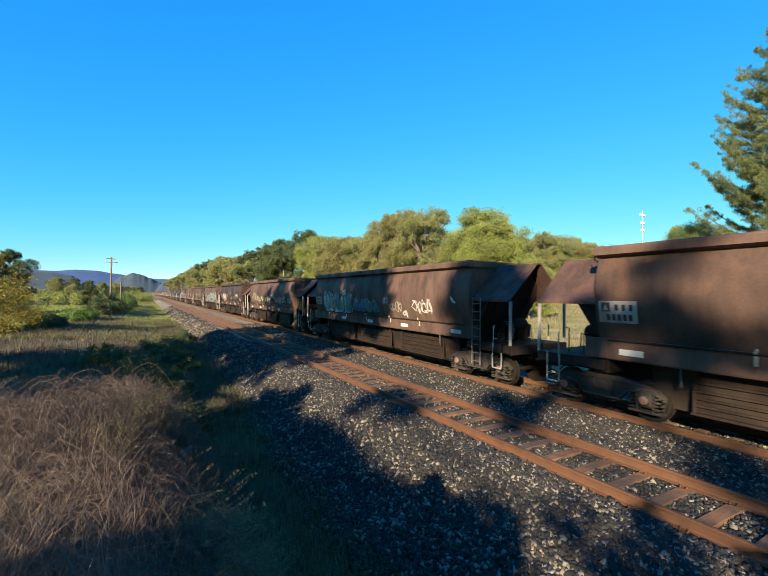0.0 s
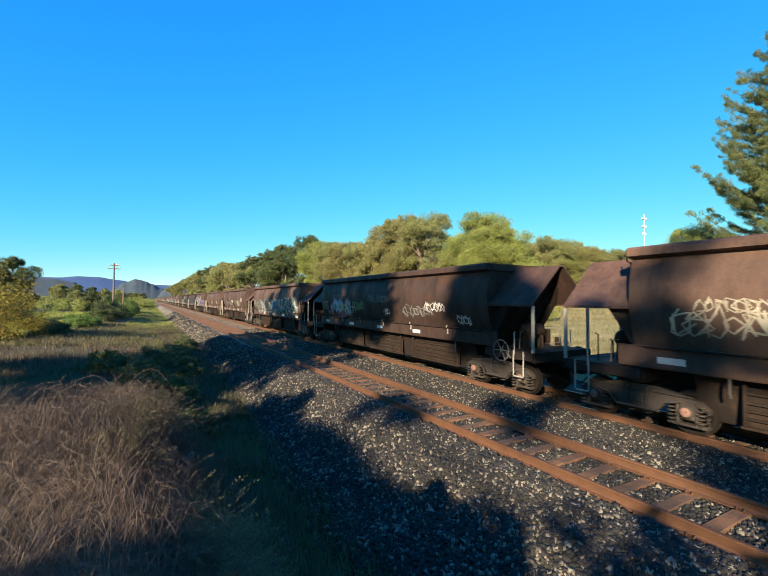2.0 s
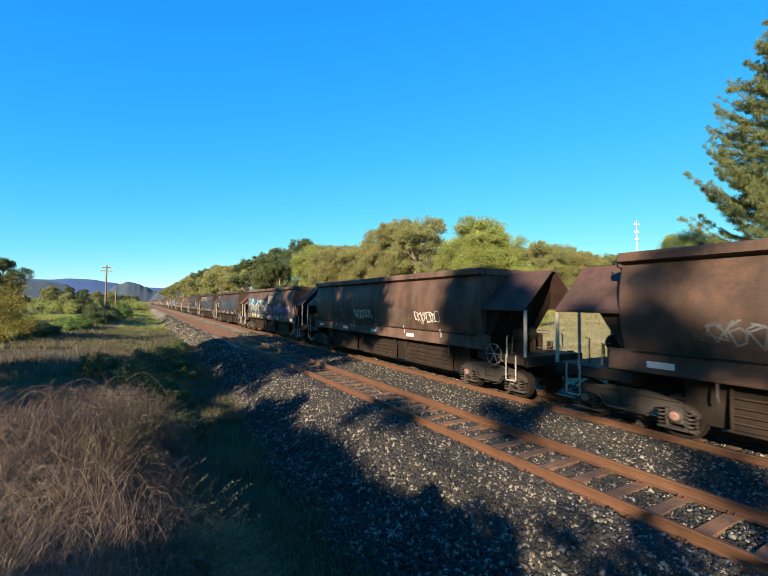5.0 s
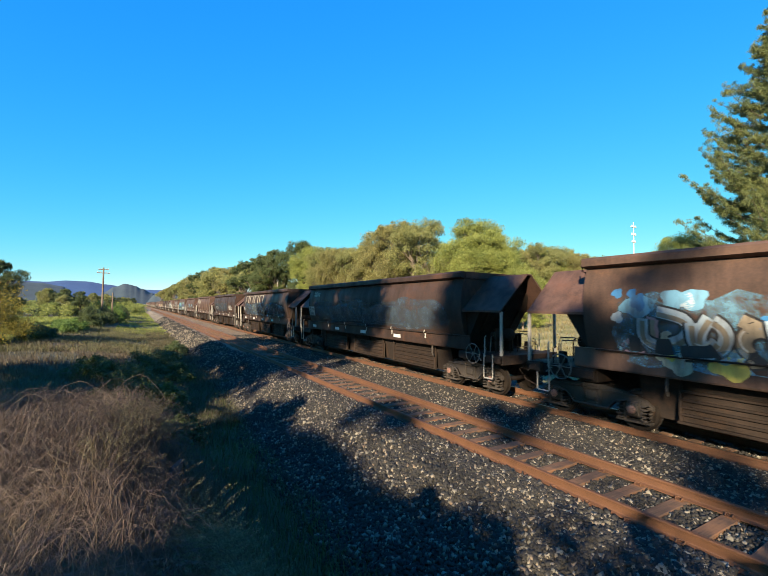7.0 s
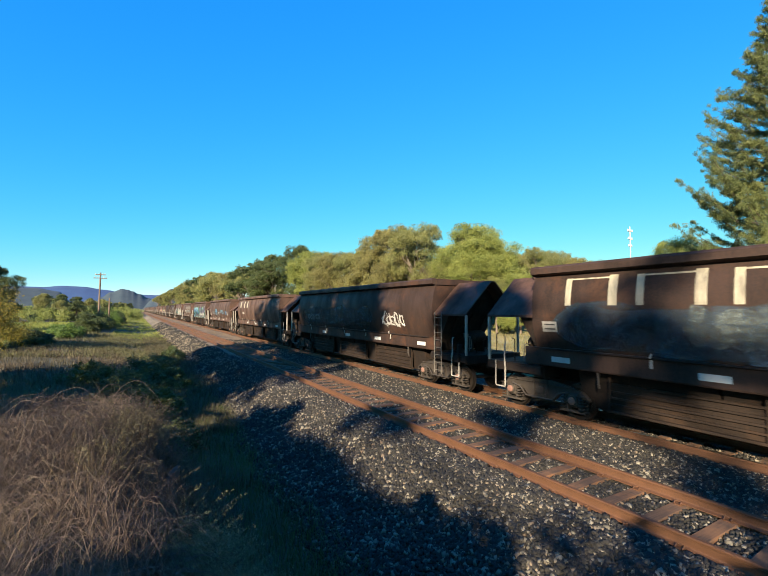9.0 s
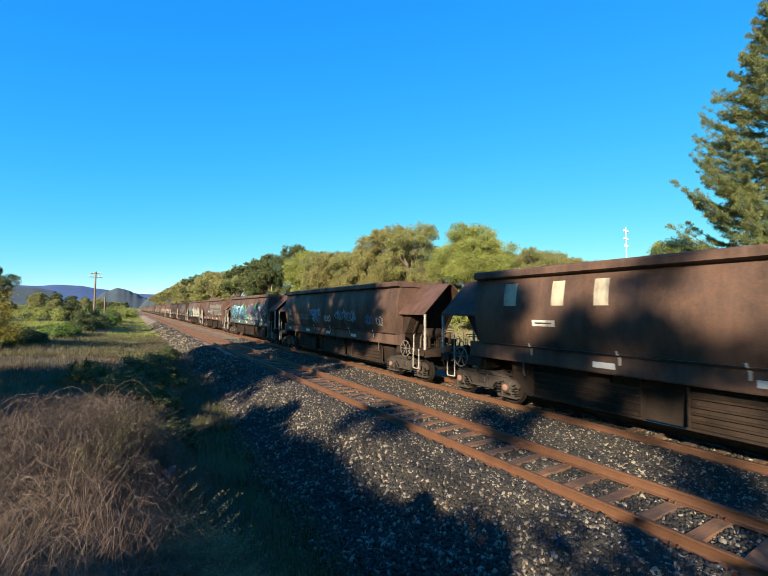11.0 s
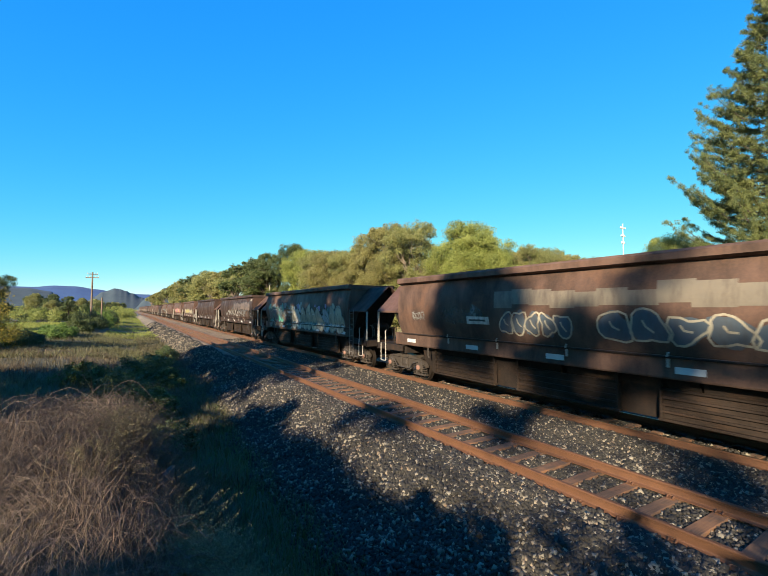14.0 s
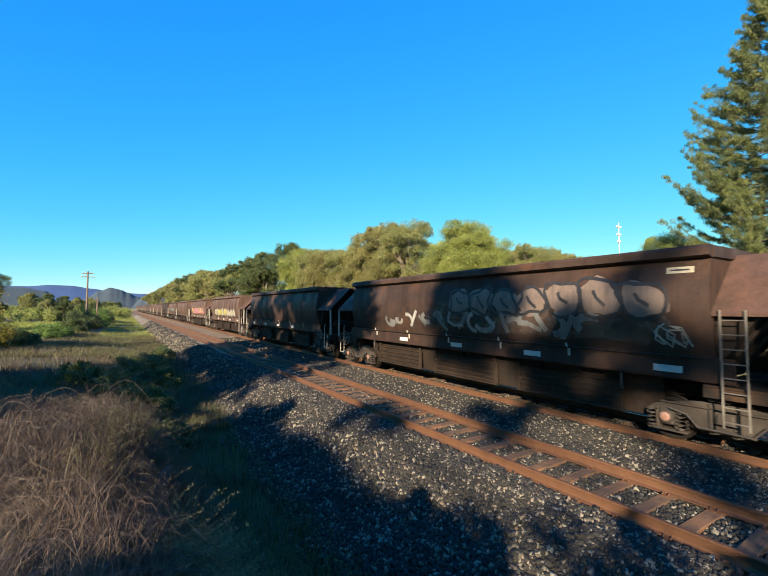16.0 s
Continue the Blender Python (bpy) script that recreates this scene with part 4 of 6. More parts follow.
def class_panel(wagon, y0, y1, z0, z1, color):
    """A painted panel at the body's end: a dark square with a pale triangle, and rows of bars for what is written."""
    sheet_panel(wagon, y0, y1, z0, z1, color)
    h_ = z1 - z0
    a, b = y1 - 0.08, y1 - 0.08 - 0.42 * h_
    square, tri = Shape(), Shape()
    square.add([on_side(y, z, 0.0105) for y, z in ((a, z1 - 0.5 * h_), (b, z1 - 0.5 * h_), (b, z1 - 0.08 * h_), (a, z1 - 0.08 * h_))], [(0, 1, 2, 3)])
    tri.add([on_side(y, z, 0.013) for y, z in ((a - 0.04, z1 - 0.44 * h_), (b + 0.04, z1 - 0.44 * h_), ((a + b) / 2, z1 - 0.14 * h_))], [(0, 1, 2)])
    mark = spray(square, "black", wagon, "mark", "dark square mark")
    spray(tri, color, mark, "triangle")
    for z, c, d in ((z1 - 0.3 * h_, b - 0.08, y0 + 0.06), (z0 + 0.25 * h_, a - 0.1, y0 + 0.1)):
        n = max(3, round((c - d) / 0.16))
        for k in range(n):
            q, s_ = c - (k + 0.5) * (c - d) / n, Shape()
            stroke(s_, [(q + 0.045, z), (q - 0.045, z)], 0.28 * h_, 0.0105)
            spray(s_, "black", wagon, "writing_bar")


def overpaint(wagon, y0, y1, z0, z1, n, color, seed):
    """Roller strokes of other paint side by side."""
    rng = random.Random(seed)
    for k in range(n):
        a, b = y0 + (y1 - y0) * k / n, y0 + (y1 - y0) * (k + 1) / n
        sheet_panel(wagon, a - rng.uniform(0, 0.06), b + rng.uniform(0, 0.06), z0 + rng.uniform(-0.12, 0.1), z1 + rng.uniform(-0.12, 0.1), color, 0.004 + 0.0006 * (k % 4))


def cloud(wagon, y0, y1, z0, z1, color, seed):
    """A sprayed ground behind a piece: one long uneven patch."""
    rng, s, n = random.Random(seed), Shape(), max(8, round((y1 - y0) / 0.22))
    ph = [rng.uniform(0, 6) for _ in range(4)]
    v, m = [], 6
    for k in range(n + 1):
        t = k / n
        edge = min(1, (t / 0.06) ** 0.5, ((1 - t) / 0.06) ** 0.5)
        top = z1 + 0.09 * math.sin(t * 17 + ph[0]) + 0.06 * math.sin(t * 41 + ph[1])
        low = z0 + 0.05 * math.sin(t * 23 + ph[2])
        mid = (top + low) / 2
        for q in range(m + 1):
            z = mid + (low + (top - low) * q / m - mid) * edge
            v.append(on_side(y0 + (y1 - y0) * t, min(TOP - 0.34, max(1.53, z)), 0.004))
    s.add(v, [(k * (m + 1) + q, k * (m + 1) + q + 1, (k + 1) * (m + 1) + q + 1, (k + 1) * (m + 1) + q) for k in range(n) for q in range(m)])
    spray(s, color, wagon, "graffiti_ground")


def bubble(wagon, y0, y1, z0, z1, fill, line, ground, seed, accents=(), letters=None):
    """Fat rounded letters that overlap, with thick outlines and a few inner lines."""
    rng, ln = random.Random(seed), y1 - y0
    n = letters or max(3, round(ln / 1.15))
    if ground:
        cloud(wagon, y0 - 0.2, y1 + 0.2, z0, z1 + 0.12, ground, seed)
    for k in range(n):
        y, w = y1 - (k + 0.5) * ln / n, ln / n * rng.uniform(0.56, 0.68)
        h_ = (z1 - z0) / 2 * rng.uniform(0.82, 1.05)
        zz, lean, sd = z0 + h_, rng.uniform(-0.3, 0.2), rng.randrange(9999)
        fl, li, lift = Shape(), Shape(), 0.007 + 0.0035 * (k % 3)
        up = rng.uniform(-0.5, 0.5) * w
        for c, a, b, q in ((y, w, h_ * 0.72, zz - h_ * 0.25), (y + up, w * 0.62, h_ * 0.62, zz + h_ * 0.42)):
            blob(li, c, q, a + 0.07, b + 0.07, lift, lean, 0.08, sd)
            blob(fl, c, q, a, b, lift + 0.0012, lean, 0.08, sd)
        hue = fill if not accents or rng.random() < 0.6 else rng.choice(accents)
        letter = spray(fl, hue, wagon, "graffiti_letter")
        inner = Shape()
        for _ in range(2):
            a = rng.uniform(0, 6.28)
            stroke(inner, [(y + w * 0.5 * math.cos(a + q * 0.45), zz - 0.1 * h_ + h_ * 0.6 * math.sin(a + q * 0.45)) for q in range(5)], rng.uniform(0.04, 0.07), lift + 0.0024)
        spray(li, line, letter, "outline")
        spray(inner, line, letter, "inner_line")
        if rng.random() < 0.6:
            hi, a = Shape(), rng.uniform(0.6, 2.2)
            stroke(hi, [(y + w * 0.7 * math.cos(a + q * 0.25), zz - 0.1 * h_ + h_ * 0.66 * math.sin(a + q * 0.25)) for q in range(4)], 0.05, lift + 0.0028)
            spray(hi, "white", letter, "highlight")


def wild(wagon, y0, y1, z0, z1, colors, line, ground, seed, dense=6.5, fine=0.6):
    """A tangle of interlocking bars, hooks and arrows that cannot be read."""
    rng = random.Random(seed)
    if ground:
        cloud(wagon, y0 - 0.25, y1 + 0.25, z0, z1 + 0.1, ground, seed)
    n = max(4, round((y1 - y0) * dense))
    for k in range(n):
        y = y1 - (k + 0.5) * (y1 - y0) / n + rng.uniform(-0.2, 0.2)
        kind, za, zb = rng.random(), z0 + rng.uniform(0, 0.35) * (z1 - z0), z1 - rng.uniform(0, 0.3) * (z1 - z0)
        sl, wd, lift = rng.uniform(-0.7, 0.7), rng.uniform(0.13, 0.26) * fine, 0.006 + 0.0018 * (k % 5)
        if kind < 0.45:
            pts = [(y - sl * 0.5, za), (y - sl * 0.1, za + 0.35 * (zb - za)), (y + sl * 0.25, za + 0.7 * (zb - za)), (y + sl * 0.5, zb)]
        elif kind < 0.8:
            a0, r = rng.uniform(0, 6.28), rng.uniform(0.16, 0.38)
            pts = [(y + r * 1.3 * math.cos(a0 + q * 0.6), (za + zb) / 2 + (zb - za) * 0.42 * math.sin(a0 + q * 0.6)) for q in range(6)]
        else:
            pts = [(y - 0.5, za + 0.2), (y, za + 0.28 + 0.2 * sl), (y + 0.3, (za + zb) / 2), (y + 0.15, zb)]
        fl, li = Shape(), Shape()
        stroke(li, pts, wd + 0.055, lift)
        stroke(fl, pts, wd, lift + 0.0009)
        bar = spray(fl, rng.choice(colors), wagon, "graffiti_stroke")
        spray(li, line, bar, "outline")


def figure(rng):
    """Strokes of one sprayed figure, in shares of its width and height: hooks and blades that spell nothing."""
    out = []
    for _ in range(rng.choice((2, 2, 3))):
        a, turn = rng.uniform(0, 6.28), rng.choice((-1, 1)) * rng.uniform(1.6, 3.4)
        cx, cy, rx, ry = rng.uniform(0.3, 0.7), rng.uniform(0.3, 0.7), rng.uniform(0.3, 0.6), rng.uniform(0.3, 0.5)
        path = [(cx + rx * math.cos(a + turn * q / 5), cy + ry * math.sin(a + turn * q / 5)) for q in range(6)]
        dx_, dy_ = path[-1][0] - path[-2][0], path[-1][1] - path[-2][1]
        path.append((path[-1][0] + dx_ * 1.4, min(1.05, max(-0.05, path[-1][1] + dy_ * 1.4))))
        out.append(path)
    return out


def piece(wagon, y0, y1, z0, z1, n, fills, line, seed, fat=0.3, inner="white", shade="", rim=""):
    """A sprayed piece: fat bent figures that lock into one another, each with a hard outline, a second tone below and inner lines."""
    rng, ln = random.Random(seed), (y1 - y0) / n
    for k in range(n):
        glyph = figure(rng)
        hue, lean, grow = rng.choice(fills), rng.uniform(-0.25, 0.35), rng.uniform(1.0, 1.25)
        top, low, lift = z1 + rng.uniform(-0.12, 0.08), z0 + rng.uniform(-0.03, 0.12), 0.007 + 0.004 * (k % 3)
        f, li, sh, inn, halo = (Shape() for _ in range(5))
        for i, path in enumerate(glyph):
            pts = []
            for (a, b), (c, d) in zip(path[:-1], path[1:]):
                pts += [(a + (c - a) * q / 3, b + (d - b) * q / 3) for q in range(3)]
            pts.append(path[-1])
            for _ in range(2):
                pts = [pts[0]] + [((p[0] + 2 * q[0] + r[0]) / 4, (p[1] + 2 * q[1] + r[1]) / 4) for p, q, r in zip(pts, pts[1:], pts[2:])] + [pts[-1]]
            at = [(y1 - (k + 0.5) * ln - (a - 0.5) * ln * grow - lean * (b - 0.5) * 0.6, low + (top - low) * (0.12 + 0.76 * b)) for a, b in pts]
            stroke(li, at, fat + 0.10, lift)
            stroke(f, at, fat, lift + 0.0012)
            if rim:
                stroke(halo, at, fat + 0.22, lift - 0.003)
            if shade:
                stroke(sh, [(y, z - fat * 0.22) for y, z in at], fat * 0.42, lift + 0.0018)
            if i == 0:
                stroke(inn, [(y + fat * 0.2, z + fat * 0.24) for y, z in at[1:len(at) // 2 + 1]], 0.035, lift + 0.0024)
        letter = spray(f, hue, wagon, "graffiti_letter")
        spray(li, line, letter, "outline")
        spray(inn, inner, letter, "highlight")
        if shade:
            spray(sh, shade, letter, "lower_tone")
        if rim:
            spray(halo, rim, letter, "halo")


def splashes(wagon, y0, y1, z0, z1, n, colors, seed, size=(0.1, 0.3)):
    """Round bursts of spray behind and beside a piece."""
    rng = random.Random(seed)
    for k in range(n):
        s, r = Shape(), rng.uniform(*size)
        blob(s, rng.uniform(y0, y1), rng.uniform(z0, z1), r * rng.uniform(0.8, 1.5), r, 0.0046 + 0.0003 * (k % 6), 0, 0.15, seed + k)
        spray(s, rng.choice(colors), wagon, "graffiti_splash")


def sheet_panel(wagon, y0, y1, z0, z1, color, lift=0.006, bars=0):
    """A rectangular patch of other paint on the sheet, with bars for what cannot be read."""
    s, n = Shape(), 6
    zs = [z0 + (z1 - z0) * k / n for k in range(n + 1)]
    s.add([on_side(y, z, lift) for z in zs for y in (y0, y1)], [(2 * k, 2 * k + 1, 2 * k + 3, 2 * k + 2) for k in range(n)])
    panel = spray(s, color, wagon, "painted_panel", color + " painted patch")
    for k in range(bars):
        s, z = Shape(), z1 - (k + 0.7) * (z1 - z0) / (bars + 0.4)
        stroke(s, [(y0 + (y1 - y0) * 0.12, z), (y0 + (y1 - y0) * 0.85, z)], (z1 - z0) * 0.25 / max(1, bars), lift + 0.004)
        spray(s, "black", panel, "writing_bar")


WAGON_LABELS = {
    -1: "rust-brown hopper wagon with a white sheet panel at its end", 0: "rust-brown hopper wagon with a faded teal graffiti piece", 1: "brown hopper wagon with white and yellow scrawled tags",
    2: "dark brown hopper wagon with pink and white tags", 3: "brown hopper wagon with silver bubble graffiti and blue fill", 4: "brown hopper wagon with worn sheet sides", 5: "brown hopper wagon with small white tags",
    6: "brown hopper wagon with purple and white flared graffiti", 7: "dark plain hopper wagon with dusty sheets", 8: "dark hopper wagon with pale upright panels near the rim", 9: "dark brown hopper wagon with a white scrawled tag",
    10: "plain rust-brown hopper wagon", 11: "brown hopper wagon with sky-blue graffiti", 12: "brown hopper wagon with a blue and green graffiti piece", 13: "brown hopper wagon with a white arrow plate",
    14: "brown hopper wagon with white and yellow bubble graffiti", 15: "dark brown hopper wagon with grey bubble graffiti", 16: "dark plain hopper wagon with grimy sheets", 17: "brown hopper wagon with a pale yellow graffiti piece",
    18: "brown hopper wagon with pink and yellow graffiti"}
PROTO, FAR_PROTO, FIRST_FAR = build_wagon(), build_wagon(False), 19
NUMBER = range(-2, 36)
wagons = {}
for k in NUMBER:
    wagons[k] = PROTO if k == -2 else FAR_PROTO if k == FIRST_FAR else copy_thing(PROTO if k < FIRST_FAR else FAR_PROTO, pose(XC, 0, 0))
    tagged(wagons[k], WAGON_LABELS.get(k, "rust-brown coal hopper wagon in a long train"), "hopper wagon", "wagons of the coal train")
DARK = {2, 7, 8, 9, 15, 16, 21, 26}
dark_meshes = {}
for k in DARK:
    for o in wagons[k].children_recursive:
        if o.data.materials[0] == MAT["paint_brown"]:
            if o.data.name not in dark_meshes:
                dm = o.data.copy()
                dm.materials[0] = MAT["paint_dark"]
                dark_meshes[o.data.name] = dm
            o.data = dark_meshes[o.data.name]

W = wagons
TURNED = (-1, 1, 2, 4, 5, 7, 8, 11, 13, 16, 19, 22, 23, 27, 30)      # wagons that run the other way round
turned_round = {wagons[k] for k in TURNED}
class_panel(W[-1], 6.95, 7.95, 2.4, 2.95, "silver")
class_panel(W[0], 6.9, 7.95, 2.4, 2.9, "silver")
splashes(W[0], 4.4, 6.4, 2.2, 2.9, 8, ("pink", "cream", "buff"), 405, (0.12, 0.28))
sheet_panel(W[-1], 3.9, 3.0, 2.62, 2.84, "white", bars=1)
tags(W[-1], "grey", 3, [(0.4, 2.5, 0.6, 3, 0.04)])
cloud(W[0], 2.6, 6.6, 1.95, 3.15, "ice", 411)
splashes(W[0], 2.2, 6.6, 2.1, 3.2, 16, ("pink", "ice", "pale_green", "cream"), 412, (0.12, 0.26))
bubble(W[0], 2.4, 6.5, 2.0, 3.05, "pale_green", "slate", None, 11, ("teal", "ice", "pink", "sky"), letters=8)
bubble(W[0], -1.0, 2.0, 2.12, 2.9, "teal", "black", None, 12, ("blue", "teal"), letters=4)
tags(W[0], "sky", 4, [(-1.6, 2.75, 0.45, 3, 0.045)])
tags(W[0], "cream", 5, [(-2.3, 2.5, 0.55, 4, 0.05)])
tags(W[0], "white", 6, [(-4.4, 2.55, 0.75, 4, 0.065), (-7.1, 2.95, 0.5, 1, 0.06), (-3.4, 2.2, 0.4, 2, 0.09)])
tags(W[1], "cream", 7, [(6.9, 2.55, 0.75, 9, 0.06), (6.5, 2.95, 0.4, 7, 0.035)])
cloud(W[1], -7.0, 4.0, 2.1, 2.75, "dust", 207)
tags(W[1], "white", 8, [(3.9, 2.5, 0.5, 3, 0.05), (0.6, 2.5, 0.6, 6, 0.05), (-2.2, 2.5, 0.7, 10, 0.05), (-6.3, 2.45, 0.5, 4, 0.05), (-1.0, 2.9, 0.4, 6, 0.035)])
wild(W[1], 1.3, 2.8, 2.25, 2.8, ("yellow", "green"), "grey", None, 12)
piece(W[2], 3.4, 6.4, 2.05, 2.95, 5, ("ice", "pale_sky", "ice"), "slate", 213, 0.24, "white", "", "red")
class_panel(W[2], 6.9, 7.95, 2.4, 2.95, "dust")
tags(W[2], "pink", 13, [(7.0, 2.25, 0.3, 5, 0.04)])
tags(W[2], "leaf", 313, [(2.9, 2.7, 0.6, 5, 0.14)])
tags(W[2], "yellow", 14, [(4.9, 2.6, 0.6, 3, 0.08)])
tags(W[2], "cream", 15, [(3.6, 2.5, 0.55, 3, 0.07)])
tags(W[2], "white", 16, [(-0.6, 2.45, 0.45, 3, 0.045)])
tags(W[2], "grey", 17, [(-2.6, 2.55, 0.6, 8, 0.05), (6.0, 3.2, 0.4, 8, 0.03), (1.0, 3.1, 0.45, 10, 0.03)])
tags(W[2], "white", 317, [(-4.3, 2.75, 0.5, 6, 0.045), (-6.4, 2.3, 0.4, 4, 0.05)])
class_panel(W[3], 6.9, 7.95, 2.35, 2.9, "buff")
cloud(W[3], -7.4, 6.4, 1.75, 3.1, "mist", 320)
splashes(W[3], -7.0, 6.0, 1.8, 3.1, 20, ("mist", "dust", "teal", "grey"), 321)
wild(W[3], 4.6, 6.6, 1.8, 3.1, ("grey", "silver", "mist"), "black", None, 20)
bubble(W[3], 0.6, 4.8, 1.75, 3.0, "silver", "black", None, 21, ("grey", "silver"), letters=5)
bubble(W[3], -1.0, 0.6, 1.85, 2.9, "blue", "black", None, 24, ("sky",), letters=2)
wild(W[3], -7.4, -1.0, 1.75, 3.1, ("cream", "pale_sky", "buff", "cream", "teal"), "grey", "cream", 23)
cloud(W[4], -4.6, -1.6, 2.15, 2.85, "cream", 231)
tags(W[4], "white", 31, [(-4.9, 2.95, 0.6, 5, 0.045), (1.2, 2.75, 0.5, 5, 0.05)])
cloud(W[4], -1.4, 6.4, 2.1, 2.8, "dust", 232)
tags(W[4], "grey", 32, [(6.0, 2.5, 0.7, 16, 0.06)])
tags(W[5], "white", 41, [(2.0, 2.5, 0.6, 7, 0.05), (-4.0, 2.5, 0.6, 6, 0.05)])
cloud(W[5], -3.6, 4.4, 2.1, 2.8, "dust", 241)
cloud(W[6], 2.2, 7.3, 1.7, 3.3, "sky", 451)
splashes(W[6], 2.4, 7.2, 2.6, 3.4, 14, ("sky", "ice", "blue"), 452)
splashes(W[6], 2.4, 7.0, 1.75, 2.3, 12, ("yellow", "cream", "sky"), 453)
piece(W[6], 2.6, 7.0, 1.85, 3.15, 6, ("cream", "pink", "ice", "buff"), "black", 454, 0.26, "white", "buff")
tags(W[6], "white", 52, [(2.3, 3.1, 0.55, 4, 0.045), (2.3, 2.75, 0.5, 7, 0.045), (2.0, 2.35, 0.5, 5, 0.045), (0.9, 3.0, 0.55, 5, 0.045), (0.7, 2.6, 0.55, 5, 0.045), (0.8, 2.25, 0.5, 4, 0.045)])
sheet_panel(W[6], -0.6, -2.1, 2.95, 3.62, "buff")
piece(W[6], -7.6, -0.6, 1.7, 2.75, 5, ("lilac", "purple"), "black", 455, 0.44, "ice", "purple")
class_panel(W[7], 7.0, 7.98, 2.35, 2.95, "silver")
cloud(W[7], -7.4, 7.4, 2.05, 3.3, "slate", 263)
cloud(W[7], 1.5, 3.8, 2.3, 3.1, "mist", 264)
tags(W[7], "cream", 54, [(7.0, 3.75, 0.35, 6, 0.04)])
sheet_panel(W[8], 7.2, 7.7, 2.45, 2.75, "silver", bars=2)
for k in range(4):
    sheet_panel(W[8], 6.9 - 1.95 * k, 6.72 - 1.95 * k, 3.2, 3.95, "cream")
    sheet_panel(W[8], 5.65 - 1.95 * k, 5.42 - 1.95 * k, 3.2, 3.98, "cream")
    sheet_panel(W[8], 6.72 - 1.95 * k, 5.65 - 1.95 * k, 3.9, 3.94, "cream")
cloud(W[8], -7.4, 7.4, 2.05, 3.15, "slate", 258)
cloud(W[8], -7.4, 7.4, 2.05, 3.2, "slate", 268)
cloud(W[8], 2.2, 4.0, 2.3, 3.1, "mist", 259)
cloud(W[9], -3.0, 7.3, 2.15, 3.2, "slate", 260)
cloud(W[7], -6.5, 7.0, 2.15, 3.0, "slate", 261)
tags(W[9], "grey", 61, [(6.0, 2.6, 0.5, 9, 0.06)])
tags(W[9], "white", 62, [(-4.3, 2.6, 0.75, 5, 0.075)])
sheet_panel(W[10], 6.7, 6.2, 3.2, 3.9, "cream")
sheet_panel(W[10], 4.9, 4.5, 3.2, 3.9, "cream")
sheet_panel(W[10], 3.6, 3.2, 3.2, 3.9, "cream")
sheet_panel(W[10], 5.6, 4.8, 2.6, 2.78, "white", bars=1)
tags(W[11], "grey", 171, [(7.2, 2.85, 0.5, 3, 0.04), (5.4, 2.55, 0.55, 9, 0.06)])
tags(W[11], "sky", 172, [(2.6, 2.85, 0.6, 6, 0.07), (2.4, 2.4, 0.5, 5, 0.06), (-1.4, 2.7, 0.7, 8, 0.06)])
tags(W[11], "blue", 174, [(2.7, 2.8, 0.65, 6, 0.05), (-5.0, 2.55, 0.6, 3, 0.06)])
tags(W[11], "white", 73, [(0.4, 2.5, 0.5, 4, 0.06), (7.3, 2.35, 0.4, 4, 0.04), (-6.2, 2.5, 0.6, 2, 0.05)])
cloud(W[12], -7.6, 7.7, 1.56, 3.25, "seagreen", 381)
splashes(W[12], -7.4, 7.4, 2.5, 3.45, 26, ("seagreen", "green", "pale_green", "teal"), 382, (0.12, 0.3))
splashes(W[12], -0.6, 1.6, 2.0, 3.2, 14, ("pale_green", "green", "seagreen"), 383, (0.12, 0.3))
piece(W[12], 0.9, 7.3, 1.68, 3.35, 6, ("blue", "deep_blue", "sky", "blue"), "black", 481, 0.34, "pale_sky", "deep_blue")
piece(W[12], 0.8, 5.0, 2.5, 3.4, 3, ("pale_sky", "sky"), "black", 484, 0.24, "white", "sky")
piece(W[12], -7.2, -0.6, 1.68, 3.35, 6, ("violet", "plum", "purple", "violet"), "black", 482, 0.34, "white", "plum", "silver")
tags(W[12], "silver", 483, [(-1.0, 2.2, 0.8, 6, 0.05), (-4.2, 2.0, 0.8, 6, 0.05)])
sheet_panel(W[13], 3.6, 2.5, 2.5, 2.76, "white", bars=1)
overpaint(W[13], -7.2, 2.2, 3.1, 3.6, 13, "drab", 284)
rings(W[13], -0.6, 2.0, 2.2, 2.95, 5, "cream", "slate", 285, 0.05)
rings(W[13], -7.0, -1.4, 2.2, 3.0, 7, "cream", "slate", 286, 0.05)
cloud(W[13], 2.6, 5.0, 2.5, 3.05, "grey", 287)
tags(W[13], "grey", 288, [(6.8, 2.75, 0.4, 4, 0.04)])
cloud(W[14], -7.4, 7.3, 1.6, 3.2, "mist", 390)
splashes(W[14], 2.2, 7.2, 2.7, 3.3, 12, ("seagreen", "mist", "grey"), 391, (0.12, 0.26))
piece(W[14], 3.4, 7.2, 1.8, 3.1, 4, ("grey", "silver", "slate"), "black", 392, 0.3, "white", "slate", "seagreen")
for k in range(6):
    sheet_panel(W[14], 2.2 - 0.22 * k, 2.04 - 0.22 * k, 2.68, 2.86, "white", 0.012)
bubble(W[14], -7.2, 1.4, 1.65, 3.15, "cream", "mist", None, 91, ("white", "yellow", "ice", "lilac"), letters=9)
splashes(W[14], -7.2, 1.4, 2.9, 3.45, 12, ("cream", "ice", "silver", "lilac"), 393, (0.1, 0.24))
rings(W[15], -7.2, 0.2, 2.75, 3.75, 7, "black", "dust", 301, 0.09)
